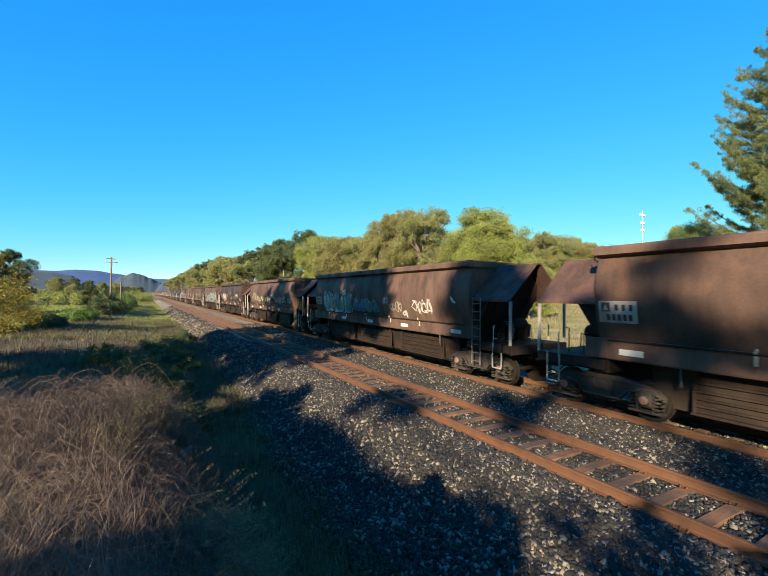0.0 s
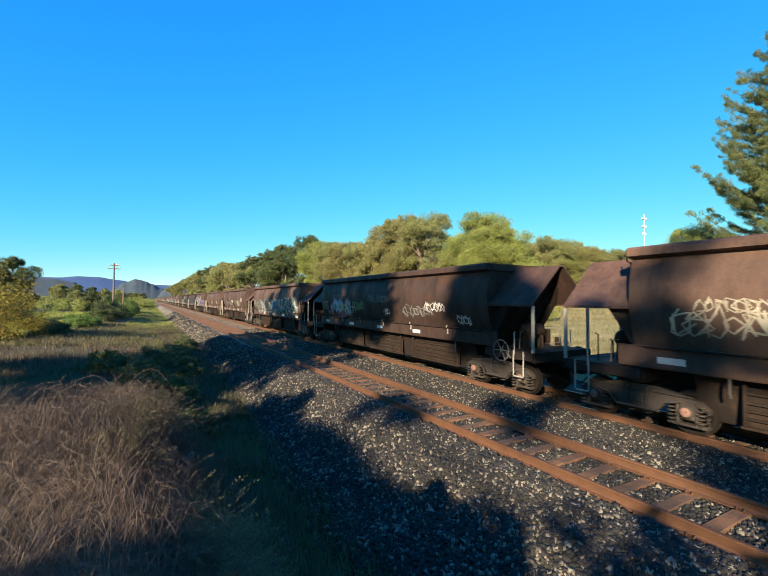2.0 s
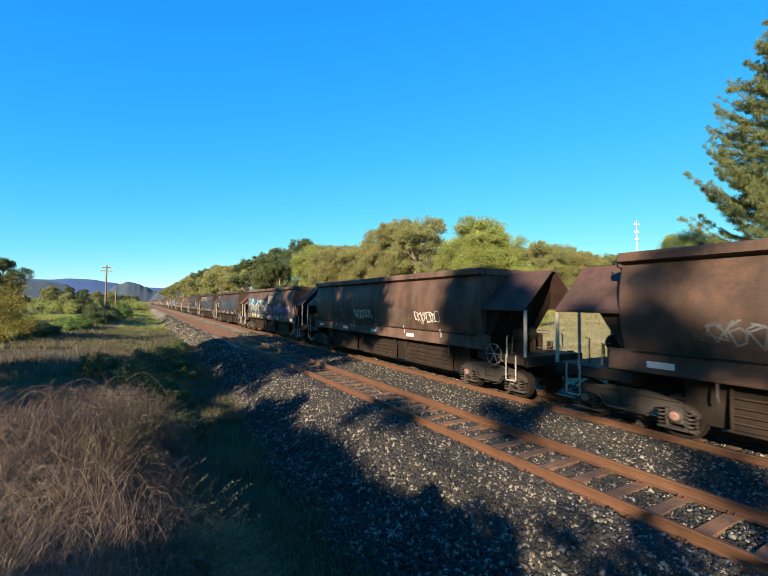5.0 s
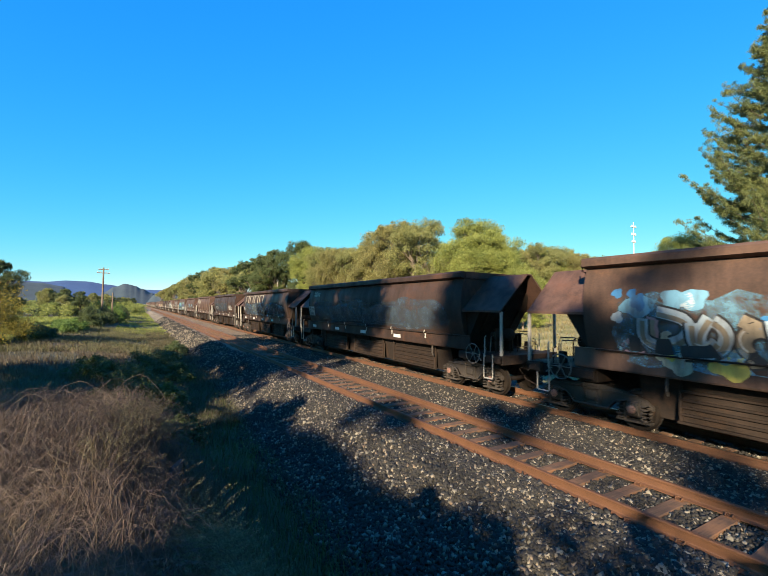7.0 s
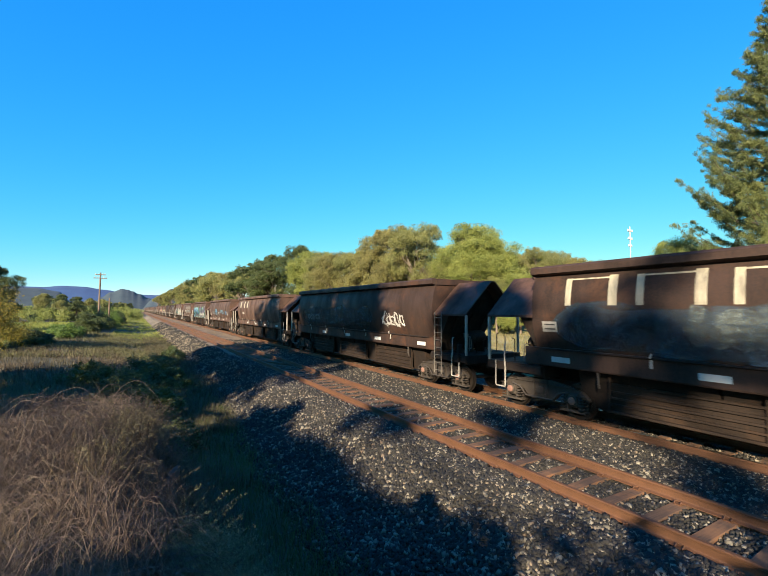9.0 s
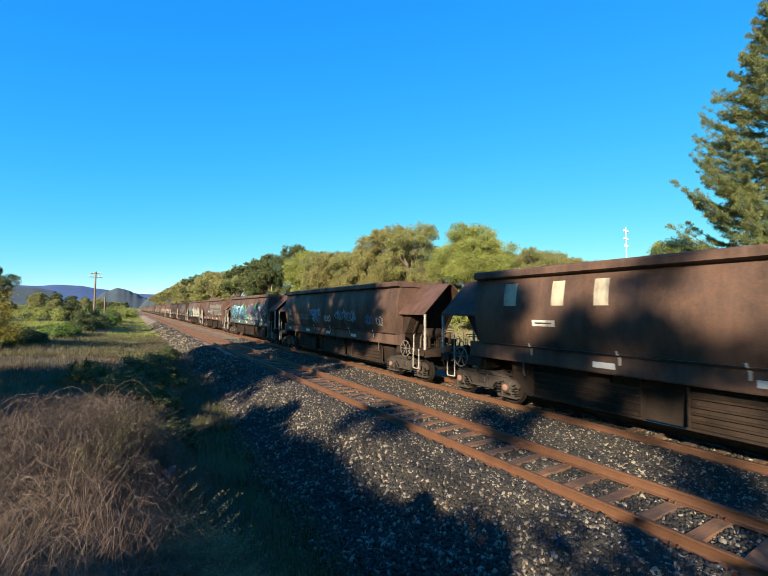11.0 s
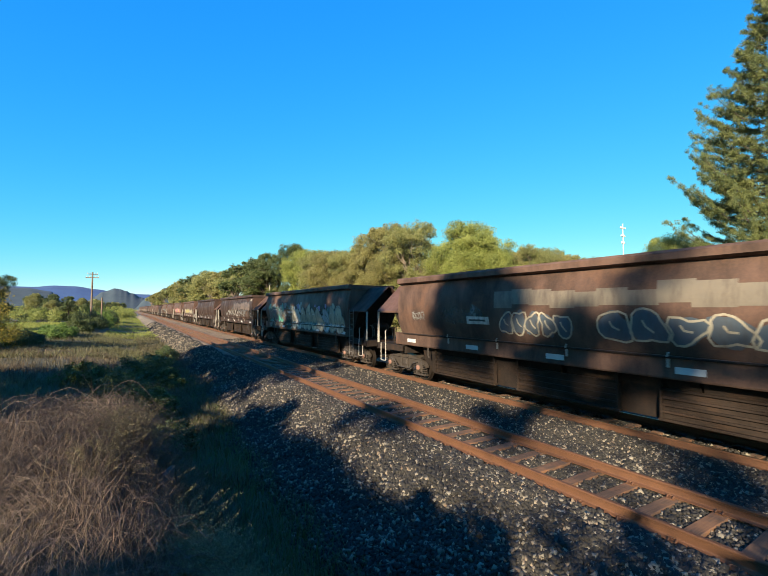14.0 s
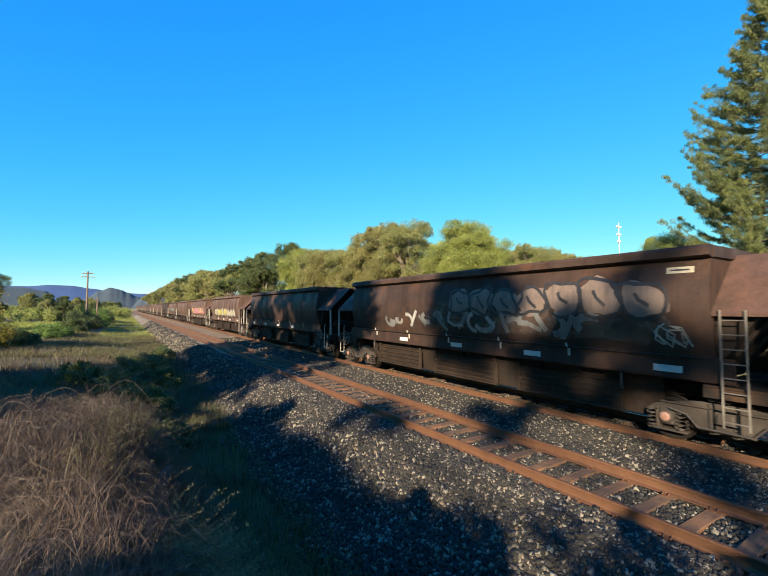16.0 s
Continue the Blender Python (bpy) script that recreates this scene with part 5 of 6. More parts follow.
cloud(W[15], -7.3, 2.0, 2.2, 3.2, "dust", 302)
wild(W[15], -5.6, 4.8, 2.15, 2.95, ("grey", "grey", "silver"), "grey", None, 102, 2.0)
tags(W[15], "silver", 103, [(-7.1, 2.4, 0.6, 2, 0.05)])
sheet_panel(W[15], -7.2, -7.75, 3.78, 3.92, "cream", bars=1)
bubble(W[17], -6.0, 5.6, 2.12, 2.9, "cream", "grey", None, 111, ("yellow",))
bubble(W[18], -6.0, 5.6, 2.12, 3.0, "pink", "red", "cream", 112, ("yellow",))
wild(W[20], -6.0, 2.6, 2.12, 3.0, ("teal", "silver"), "grey", None, 113)


# ---- plants ----
def leaf_cloud(rng, centres, radii, per, size, flat=1.0, aspect=1.7, droop=0.0, face=0.0):
    """Small leaves scattered round clump centres: four-cornered faces with random turns; face turns them outwards from their clump."""
    c = np.repeat(np.asarray(centres, float), per, axis=0)
    r = np.repeat(np.asarray(radii, float), per)
    d = rng.normal(size=(len(c), 3))
    d /= np.linalg.norm(d, axis=1, keepdims=True)
    p = c + d * (r * rng.random(len(c)) ** 0.45)[:, None] * (1, 1, flat)
    a = rng.normal(size=(len(c), 3))
    a[:, 2] = a[:, 2] * 0.6 - droop
    if face:
        out = d * face + rng.normal(size=(len(c), 3)) * 0.6
        out /= np.linalg.norm(out, axis=1, keepdims=True)
        a -= out * (a * out).sum(1, keepdims=True)
    else:
        out = rng.normal(size=(len(c), 3)) + d * 0.3
    a /= np.linalg.norm(a, axis=1, keepdims=True)
    b = np.cross(a, out)
    b /= np.linalg.norm(b, axis=1, keepdims=True) + 1e-9
    s = (size * rng.uniform(0.6, 1.4, len(c)))[:, None]
    quad = np.stack([p - a * s * aspect, p + b * s * 0.5, p + a * s * aspect, p - b * s * 0.5], 1)
    return quad.reshape(-1, 3), np.arange(len(c) * 4).reshape(-1, 4)


def blades(rng, x, y, z, height, width, lean, seg=3):
    """Curved grass blades from given feet."""
    n = len(x)
    a = rng.uniform(0, 2 * np.pi, n)
    out = np.stack([np.cos(a), np.sin(a), np.zeros(n)], -1) * (lean * rng.uniform(0.2, 1.3, n) * height)[:, None]
    across = np.stack([-np.sin(a), np.cos(a), np.zeros(n)], -1) * (width * rng.uniform(0.6, 1.4, n))[:, None]
    foot = np.stack([x, y, z], -1)
    rows = []
    for k in range(seg + 1):
        t = k / seg
        mid = foot + out * t * t + np.stack([0 * x, 0 * x, height * (t - 0.18 * t * t)], -1)
        w = across * (1 - 0.85 * t)
        rows += [mid - w, mid + w]
    v = np.stack(rows, 1)
    base = np.arange(n)[:, None] * (2 * seg + 2)
    f = np.concatenate([np.stack([base[:, 0] + 2 * k, base[:, 0] + 2 * k + 1, base[:, 0] + 2 * k + 3, base[:, 0] + 2 * k + 2], -1) for k in range(seg)])
    return v.reshape(-1, 3), f


def tree_proto(seed, spread, leaf_mat, bark, domes=9, per=70, leaf=0.075, name="gum_tree", trunk_to=0.42, skirt=8, dead=0, drop=0.40):
    """A forked trunk, bent limbs, and a crown of rounded heads made of many leaf clumps, with sky between them; 13 m tall."""
    height, rng, nr = 13.0, random.Random(seed), np.random.default_rng(seed)
    t, wood, cs, rs = new(name), Shape(), [], []
    fork = Vector((rng.uniform(-0.4, 0.4), rng.uniform(-0.4, 0.4), height * trunk_to))
    wood.tube([(0, 0, -0.8), (fork.x * 0.2, 0.15, fork.z * 0.5), fork], 0.26, 9, 0.17)
    heads = []
    for k in range(domes):
        top = k < max(2, domes // 4)
        a = 2.4 * k + rng.uniform(-0.4, 0.4)
        reach = spread * (rng.uniform(0.05, 0.3) if top else rng.uniform(0.45, 0.72))
        r = spread * rng.uniform(0.36, 0.52)
        z = height - r * 0.72 - (rng.uniform(0, 0.5) if top else rng.uniform(0.2, 1.0) * drop * height)
        heads.append((Vector((reach * math.cos(a), reach * math.sin(a), z)), r))
    for k in range(skirt):
        a = rng.uniform(0, 6.28)
        reach, r = spread * rng.uniform(0.3, 0.85), spread * rng.uniform(0.26, 0.42)
        heads.append((Vector((reach * math.cos(a), reach * math.sin(a), height * rng.uniform(0.04, 0.4))), r))
    for k, (c, r) in enumerate(heads):
        low = c - Vector((0, 0, r * 0.3))
        if k < domes:
            bend = fork.lerp(low, 0.5) + Vector((rng.uniform(-0.5, 0.5), rng.uniform(-0.5, 0.5), rng.uniform(-0.3, 0.6)))
            wood.tube([fork - Vector((0, 0, rng.uniform(0, 1.2))), bend, low], 0.11, 6, 0.045)
            for _ in range(4):
                d = Vector((rng.gauss(0, 1), rng.gauss(0, 1), rng.uniform(0.1, 1.0))).normalized()
                wood.tube([bend.lerp(low, rng.uniform(0.4, 1.0)), low + d * r * 0.4, low + d * r * 0.85], 0.045, 5, 0.012)
        for _ in range(34):
            d = Vector((rng.gauss(0, 1), rng.gauss(0, 1), rng.gauss(0.25, 0.8))).normalized()
            q = rng.uniform(0.62, 1.0)
            cs.append(c + Vector((d.x * r * q, d.y * r * q, d.z * r * 0.75 * q)))
            rs.append(r * rng.uniform(0.22, 0.40))
    for k in range(dead):
        a = rng.uniform(0, 6.28)
        tip = fork + Vector((math.cos(a) * spread * 0.6, math.sin(a) * spread * 0.6, rng.uniform(2.5, 5.0)))
        mid = fork.lerp(tip, 0.55) + Vector((0, 0, 0.5))
        wood.tube([fork, mid, tip], 0.12, 6, 0.03)
        for _ in range(3):
            wood.tube([mid.lerp(tip, rng.random()), tip + Vector((rng.uniform(-0.8, 0.8), rng.uniform(-0.8, 0.8), rng.uniform(0.1, 1.0)))], 0.04, 5, 0.012)
    part("trunk", wood, bark, t, smooth=True)
    v, f = leaf_cloud(nr, cs, rs, per, leaf, 0.85, 1.5, 0.3, 0.6)
    part("crown", arrays_mesh("crown", v, f, leaf_mat), None, t)
    return t


def pine_proto(seed, height, radius):
    """A tall pine: tiers of boughs that sweep up at their tips, hung with needle tufts."""
    rng, nr = random.Random(seed), np.random.default_rng(seed)
    t = new("pine_tree")
    wood = Shape().tube([(0, 0, -0.8), (0.1, 0, height * 0.5), (0, 0, height)], 0.42, 10, 0.04)
    cs, rs = [], []
    z = 2.6
    while z < height - 0.3:
        k = 1 - (z - 1.0) / (height - 1.0)
        reach0 = radius * (0.02 + 0.98 * min(1, k / 0.62) ** 0.92)
        for j in range(9):
            a = 2 * math.pi * j / 9 + rng.uniform(-0.35, 0.35) + z
            reach = reach0 * rng.uniform(0.70, 1.06)
            d = Vector((math.cos(a), math.sin(a), 0))
            across = d.cross(Vector((0, 0, 1)))
            rise, sag = reach * rng.uniform(0.24, 0.42), 0.12 * reach

            def along(q):
                return Vector((0, 0, z)) + d * reach * q + Vector((0, 0, rise * q ** 2.2 - sag * math.sin(math.pi * q)))
            wood.tube([along(q) for q in (0, 0.3, 0.6, 0.85, 1.0)], 0.02 + 0.05 * k, 5, 0.012)
            for i in range(max(5, int(reach * 2.3))):
                q = rng.uniform(0.3, 0.98)
                ln = (0.25 + 0.32 * reach * (1.05 - q)) * rng.uniform(0.6, 1.0)
                way = (d * 0.8 + across * rng.choice((-1, 1)) * rng.uniform(0.4, 1.0) + Vector((0, 0, rng.uniform(0.25, 0.6)))).normalized()
                for n in range(max(2, int(ln / 0.26))):
                    cs.append(along(q) + way * ln * (n + 1) / max(2, int(ln / 0.26)))
                    rs.append(rng.uniform(0.16, 0.30))
            for i in range(max(2, int(reach * 1.6))):
                cs.append(along(0.55 + 0.47 * (i + rng.random()) / max(2, int(reach * 1.6))) + Vector((0, 0, 0.08)))
                rs.append(rng.uniform(0.16, 0.28))
        z += rng.uniform(0.62, 0.9) * (0.55 + 0.6 * k)
    part("trunk", wood, MAT["dark_bark"], t, smooth=True)
    v, f = leaf_cloud(nr, cs, rs, 56, 0.024, 0.9, 4.6, -0.9, 0.3)
    part("crown", arrays_mesh("crown", v, f, MAT["needle"]), None, t)
    return t


def stand(proto, first, x, y, turn, size, label, category, group=""):
    """Places a tree on the ground; the first use takes the proto itself."""
    z = float(ground_z(x, y))
    m = pose(x, y, z, 0, 0, turn) @ Matrix.Diagonal((1, 1, 1, 1))
    ob = proto if first else copy_thing(proto, m)
    ob.matrix_basis = m
    ob.scale = (size, size, size)
    return tagged(ob, label, category, group)


gums = [tree_proto(1, 5.4, MAT["gum"], MAT["bark"], 16, 150, 0.064, drop=0.30), tree_proto(2, 4.8, MAT["gum_brown"], MAT["bark"], 12, 140, 0.064, dead=1, skirt=10),
        tree_proto(3, 4.4, MAT["gum_olive"], MAT["bark"], 10, 140, 0.064, dead=5, skirt=7), tree_proto(4, 4.0, MAT["dark_leaf"], MAT["dark_bark"], 12, 130, 0.064, "dark_tree", skirt=14)]
far_gums = [tree_proto(5, 4.8, MAT["gum_olive"], MAT["bark"], 12, 40, 0.13), tree_proto(6, 4.8, MAT["gum_brown"], MAT["bark"], 12, 40, 0.13, skirt=12),
            tree_proto(7, 4.6, MAT["gum_olive"], MAT["bark"], 12, 40, 0.13), tree_proto(8, 4.4, MAT["dark_leaf"], MAT["dark_bark"], 12, 40, 0.13, "dark_tree", skirt=14)]
used = set()
TREES = (
    # kind, x, y, turn, height
    (2, 24, 531, 0, 18), (1, 24.5, 440, 60, 18), (0, 25, 354, 110, 18), (2, 25.5, 305, 40, 18), (0, 26, 266, 200, 19), (1, 26.5, 236, 250, 18.5), (3, 27, 211, 20, 19), (2, 27.5, 196, 90, 17), (0, 28, 182, 150, 18.5),
    (2, 28, 172, 10, 17.4), (1, 28, 150, 300, 16.0), (2, 28, 136, 70, 15.2), (3, 28, 125, 33, 15.6), (2, 29, 117, 0, 14.5), (3, 28, 108.5, 0, 16.0), (3, 29, 101, 140, 16.4), (2, 29.5, 104, 30, 13.0),
    (3, 33, 92.7, 40, 17.4), (0, 34, 86, 200, 15.4), (2, 34, 79, 10, 14.4), (1, 34, 72, 90, 14.0), (2, 35, 66, 170, 13.4), (1, 36, 62, 20, 13.6),
    (1, 38, 59.5, 20, 16.8), (2, 36, 49.5, 210, 15.0), (1, 36, 54, 120, 12.8), (0, 38, 39.8, 45, 13.4), (0, 37, 37.4, 100, 11.5), (2, 37, 44.5, 250, 9.5), (0, 37, 31.4, 0, 6.6), (2, 36, 34, 60, 6.4),
    (1, 47, 41, 60, 9.6), (2, 52, 41.9, 130, 10.6), (0, 56, 43.6, 210, 10.0), (2, 58, 41.6, 10, 10.4), (1, 60, 39.9, 95, 9.2), (2, 62, 37.5, 180, 8.2), (2, 64, 35, 15, 7.8), (1, 66, 33, 75, 7.2), (0, 48, 20.4, 290, 9.0), (0, 47, 17.6, 20, 7.6), (0, 49, 16, 30, 7.0), (2, 62, 28, 50, 6.4), (2, 60, 25, 250, 6.2),
    (3, -16.5, 76, 30, 9.0), (2, -21, 80, 60, 9), (3, -18, 150, 100, 7.5), (2, -24, 165, 200, 8), (2, -14, 190, 10, 7), (3, -21, 220, 50, 8.5), (2, -12, 260, 80, 7.5), (3, -9, 290, 140, 7), (3, -28, 190, 0, 8), (3, -12, 128, 70, 5.5), (2, -16, 135, 15, 5.5), (3, -8, 175, 15, 5.5), (2, -30, 140, 15, 8), (3, -5, 240, 95, 6), (2, -16, 300, 25, 9), (3, -24, 320, 85, 10), (2, -6, 380, 35, 8), (3, -3, 460, 15, 9), (2, -10, 420, 15, 9),
    # an unseen belt behind the eye, added to hold back sky light
    (0, 60, -38, 0, 14), (1, 44, -52, 40, 14), (2, 26, -60, 80, 15), (3, 8, -62, 120, 14), (0, -10, -64, 160, 15), (1, -26, -60, 200, 14), (2, -40, -52, 240, 15), (3, -52, -42, 280, 14), (0, -60, -28, 320, 15), (1, -64, -12, 20, 14), (2, -64, 4, 60, 15), (3, -60, 20, 100, 14), (0, -54, 36, 140, 14))
for i, (k, x, y, a, tall) in enumerate(TREES):
    far = y > 105 or y < 0 or x < -30
    stand((far_gums if far else gums)[k], (k, far) not in used, x, y, a, tall * 1.02 / 13, "dark green tree in the line beside the railway" if k == 3 else "broad gum tree with olive leaves and pale limbs", "tree", "trees along the railway")
    used.add((k, far))
pine = pine_proto(7, 27.0, 7.4)
stand(pine, True, 39.5, 9.0, 15, 1.0, "tall dark green pine with upswept boughs", "pine tree")


def shade_tree(seed, u, s, crowns, label, leaf=0.16, lump=(0.5, 1.0)):
    """An unseen tree added behind the eye, its crowns placed to shade the tracks. u runs across the sun's way, s along
    it; crowns: u, height, half width, half height, clumps.
    """
    dx, dy = -SUN_WAY.x / math.hypot(SUN_WAY.x, SUN_WAY.y), -SUN_WAY.y / math.hypot(SUN_WAY.x, SUN_WAY.y)
    rng, nr = random.Random(seed), np.random.default_rng(seed)
    x, y = -dy * u + dx * s, dx * u + dy * s
    t, wood, cs, rs = new("shade_tree"), Shape(), [], []
    top = max(c[1] for c in crowns)
    fork = Vector((0, 0, top * 0.4))
    wood.tube([(0, 0, -0.6), (0.1, 0, top * 0.2), fork], min(0.32, 0.03 * top), 9, min(0.22, 0.02 * top))
    for i, (cu, cz, ru, rz, n) in enumerate(crowns):
        rng = random.Random(seed * 100 + i)
        mid = Vector((-dy * (cu - u), dx * (cu - u), cz))
        wood.tube([fork - Vector((0, 0, 0.3)), fork.lerp(mid, 0.5) + Vector((0, 0, 0.4)), mid], min(0.15, 0.014 * top), 7, min(0.05, 0.006 * top))
        for _ in range(n):
            d = Vector((rng.gauss(0, 1), rng.gauss(0, 1), rng.gauss(0, 1))).normalized() * rng.random() ** 0.4
            along = d.y * min(ru, 3.0)
            c = mid + Vector((-dy * d.x * ru + dx * along, dx * d.x * ru + dy * along, d.z * rz))
            cs.append(c)
            rs.append(rng.uniform(*lump))
            if rng.random() < 0.5:
                wood.tube([mid, mid.lerp(c, 0.5) + Vector((0, 0, 0.2)), c], min(0.05, 0.006 * top), 5, 0.006)
    part("trunk", wood, MAT["bark"], t, smooth=True)
    v, f = leaf_cloud(nr, cs, rs, 120, leaf, 0.8, 1.5, 0.3)
    part("crown", arrays_mesh("crown", v, f, MAT["gum"]), None, t)
    t.matrix_basis = pose(x, y, float(ground_z(x, y)))
    return tagged(t, label, "tree", "shade trees")


# crowns set out of view so their shade falls in the wanted patches
shade_tree(21, 14.5, -5, ((15.2, 10.2, 4.8, 8.2, 210), (9.4, 11.9, 2.1, 2.7, 62), (8.6, 3.3, 2.4, 1.5, 30)), "broad leafy gum tree shading the tracks")
shade_tree(22, 22.5, -6, ((22.4, 11.0, 5.2, 9.6, 230),), "tall leafy gum tree shading the tracks")
shade_tree(23, -9.0, -30, ((-2.0, 15.5, 3.4, 0.8, 16), (-0.5, 15.9, 0.8, 0.6, 6), (-1.8, 17.6, 3.4, 0.6, 5), (2.25, 17.9, 1.75, 1.9, 80), (4.4, 13.5, 1.7, 0.3, 5), (1.2, 13.9, 1.7, 0.3, 4), (-2.0, 13.0, 2.6, 0.3, 3), (-1.5, 14.4, 3.2, 0.5, 5), (-8.0, 16.0, 3.0, 3.0, 18)), "tall unseen gum tree, clumps set to dapple the train", 0.14, (0.35, 0.75))
# added out of view: its shade stands in for the bank brush's
shade_tree(24, 0.3, -5, ((1.7, 2.0, 1.3, 0.75, 30), (-0.8, 2.65, 1.0, 0.3, 6), (-2.4, 2.55, 1.0, 0.35, 6)), "unseen sapling added to shade the ballast shoulder", 0.07, (0.25, 0.5))


def shrub(name, seed, size, mat, clumps, per, leaf, label, category, at, kind=""):
    """A leafy bush: stems and many leaf clumps in an uneven mound."""
    rng, nr = random.Random(seed), np.random.default_rng(seed)
    ob = new(name)
    sx, sy, sz = size
    stems, cs, rs = Shape(), [], []
    for k in range(clumps):
        a, q = rng.uniform(0, 6.28), math.sqrt(rng.random())
        c = Vector((sx * q * math.cos(a), sy * q * math.sin(a), sz * rng.uniform(0.15, 0.95) * (1.05 - 0.6 * q * q)))
        cs.append(c)
        rs.append(min(sx, sy, sz) * rng.uniform(0.2, 0.4))
        if k % 3 == 0:
            stems.tube([(c.x * 0.25, c.y * 0.25, -0.3), (c.x * 0.6, c.y * 0.6, c.z * 0.55), c], 0.025, 5, 0.008)
    part("stem", stems, MAT["dark_bark"], ob)
    v, f = leaf_cloud(nr, cs, rs, per, leaf, 0.9, 1.4)
    part("foliage", arrays_mesh("foliage", v, f, mat), None, ob)
    ob.matrix_basis = pose(at[0], at[1], float(ground_z(*at)))
    return tagged(ob, label, category, kind=kind)


shrub("shrub", 31, (3.6, 4.0, 6.2), MAT["yellow_leaf"], 80, 330, 0.055, "tall shrub with yellow autumn leaves", "shrub", (-11.0, 44))
for k, (x, y, sx, sy, sz) in enumerate(((-8.0, 50, 1.5, 3, 1.2), (-6.8, 62, 1.6, 5, 1.7), (-5.6, 75, 1.8, 5, 2.6), (-4.6, 85, 1.8, 6, 2.8), (-3.8, 96, 2.0, 6, 3.0), (-3.6, 112, 2.0, 8, 3.2), (-10.6, 44, 1.6, 2.4, 1.0), (-4.4, 130, 2.4, 9, 3.6))):
    shrub("hedge_bush", 40 + k, (sx, sy, sz), MAT["bright_leaf"] if k % 3 == 1 else MAT["dark_leaf"], 60, 280, 0.065, "dense green bush in a rough hedge", "bush", (x, y))
for k, (x, y, sx, sy, sz) in enumerate(((0.9, 18, 0.8, 1.6, 1.25), (0.0, 22, 1.1, 2.0, 1.5), (2.0, 25, 0.7, 2.4, 1.0), (-0.9, 19, 0.8, 1.4, 0.9), (1.6, 32, 1.0, 3.0, 1.2), (0.4, 27, 1.0, 2.2, 1.4), (-1.8, 26, 1.2, 1.6, 1.1), (2.9, 38, 0.8, 3.0, 1.1), (1.3, 14, 0.6, 1.2, 0.8))):
    shrub("bush", 60 + k, (sx, sy, sz), MAT["dark_leaf"] if k % 3 else MAT["green_grass"], 46, 130, 0.045, "low dark green bush beside the ditch", "bush", (x, y))


def woods(seed, n, xr, yr, label):
    """Low far-off woods and thickets: many leaf clumps on the ground."""
    rng = np.random.default_rng(seed)
    x, y = rng.uniform(*xr, n), yr[0] + (yr[1] - yr[0]) * rng.random(n) ** 1.2
    tall = rng.uniform(1.2, 5.0, n)
    cs, rs = [], []
    for k in range(n):
        for q in range(5):
            cs.append((x[k] + rng.normal(0, 1.0), y[k] + rng.normal(0, 1.0), float(ground_z(x[k], y[k])) + tall[k] * rng.uniform(0.1, 0.95)))
            rs.append(rng.uniform(0.7, 1.5))
    v, f = leaf_cloud(rng, cs, rs, 60, 0.17, 0.8, 1.4, 0.0, 0.6)
    return tagged(new("woods", arrays_mesh("woods", v, f, MAT["gum"] if seed % 2 else MAT["dark_leaf"])), label, "woods", kind="stuff")


woods(91, 260, (-75, -10), (125, 400), "low sunlit thickets beyond the fields")
woods(92, 240, (-70, -8), (135, 460), "dark green thickets beyond the fields")
woods(93, 120, (-9, 2.5), (200, 520), "low thickets beside the line")


def grass_patch(name, seed, n, xr, yr, height, width, lean, mat, label, thin_far=1.0, mask=None, seg=2):
    rng = np.random.default_rng(seed)
    x = rng.uniform(*xr, n)
    y = yr[0] + (yr[1] - yr[0]) * rng.random(n) ** thin_far
    if mask is not None:
        keep = mask(x, y, rng)
        x, y = x[keep], y[keep]
    v, f = blades(rng, x, y, ground_z(x, y) - 0.02, height * rng.uniform(0.4, 1.25, len(x)), width, lean, seg)
    return tagged(new(name, arrays_mesh(name, v, f, mat)), label, "grass", kind="stuff")


def patchy(scale, cut):
    def f(x, y, rng):
        return (np.sin(x * scale + 1.3) * np.sin(y * scale * 0.8) + 0.5 * np.sin(x * scale * 2.3 + y * scale * 1.7) + rng.normal(0, 0.35, len(x))) > cut
    return f


grass_patch("ditch_grass", 71, 34000, (0.7, 3.4), (3, 40), 0.36, 0.006, 0.7, MAT["green_grass"], "green grass along the ditch", 1.5)
grass_patch("bank_grass", 72, 30000, (-5, 1.9), (2.2, 10), 0.45, 0.004, 0.8, MAT["dry"], "dry straw-coloured grass on the bank", 1.2, patchy(1.7, -0.35))
grass_patch("bank_grass", 172, 16000, (-8, 1.9), (-7, 2.3), 0.4, 0.006, 0.8, MAT["dry"], "dry straw-coloured grass on the top of the bank")
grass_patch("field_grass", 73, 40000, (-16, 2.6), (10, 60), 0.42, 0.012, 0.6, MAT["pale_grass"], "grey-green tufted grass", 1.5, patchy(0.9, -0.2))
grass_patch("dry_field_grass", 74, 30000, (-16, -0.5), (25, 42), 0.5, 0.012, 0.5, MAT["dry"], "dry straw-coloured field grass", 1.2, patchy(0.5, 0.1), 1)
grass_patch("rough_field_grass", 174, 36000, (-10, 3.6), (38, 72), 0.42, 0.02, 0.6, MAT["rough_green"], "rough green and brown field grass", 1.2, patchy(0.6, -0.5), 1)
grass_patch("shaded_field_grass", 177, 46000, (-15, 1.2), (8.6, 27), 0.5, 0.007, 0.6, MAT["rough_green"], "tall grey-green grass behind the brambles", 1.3)
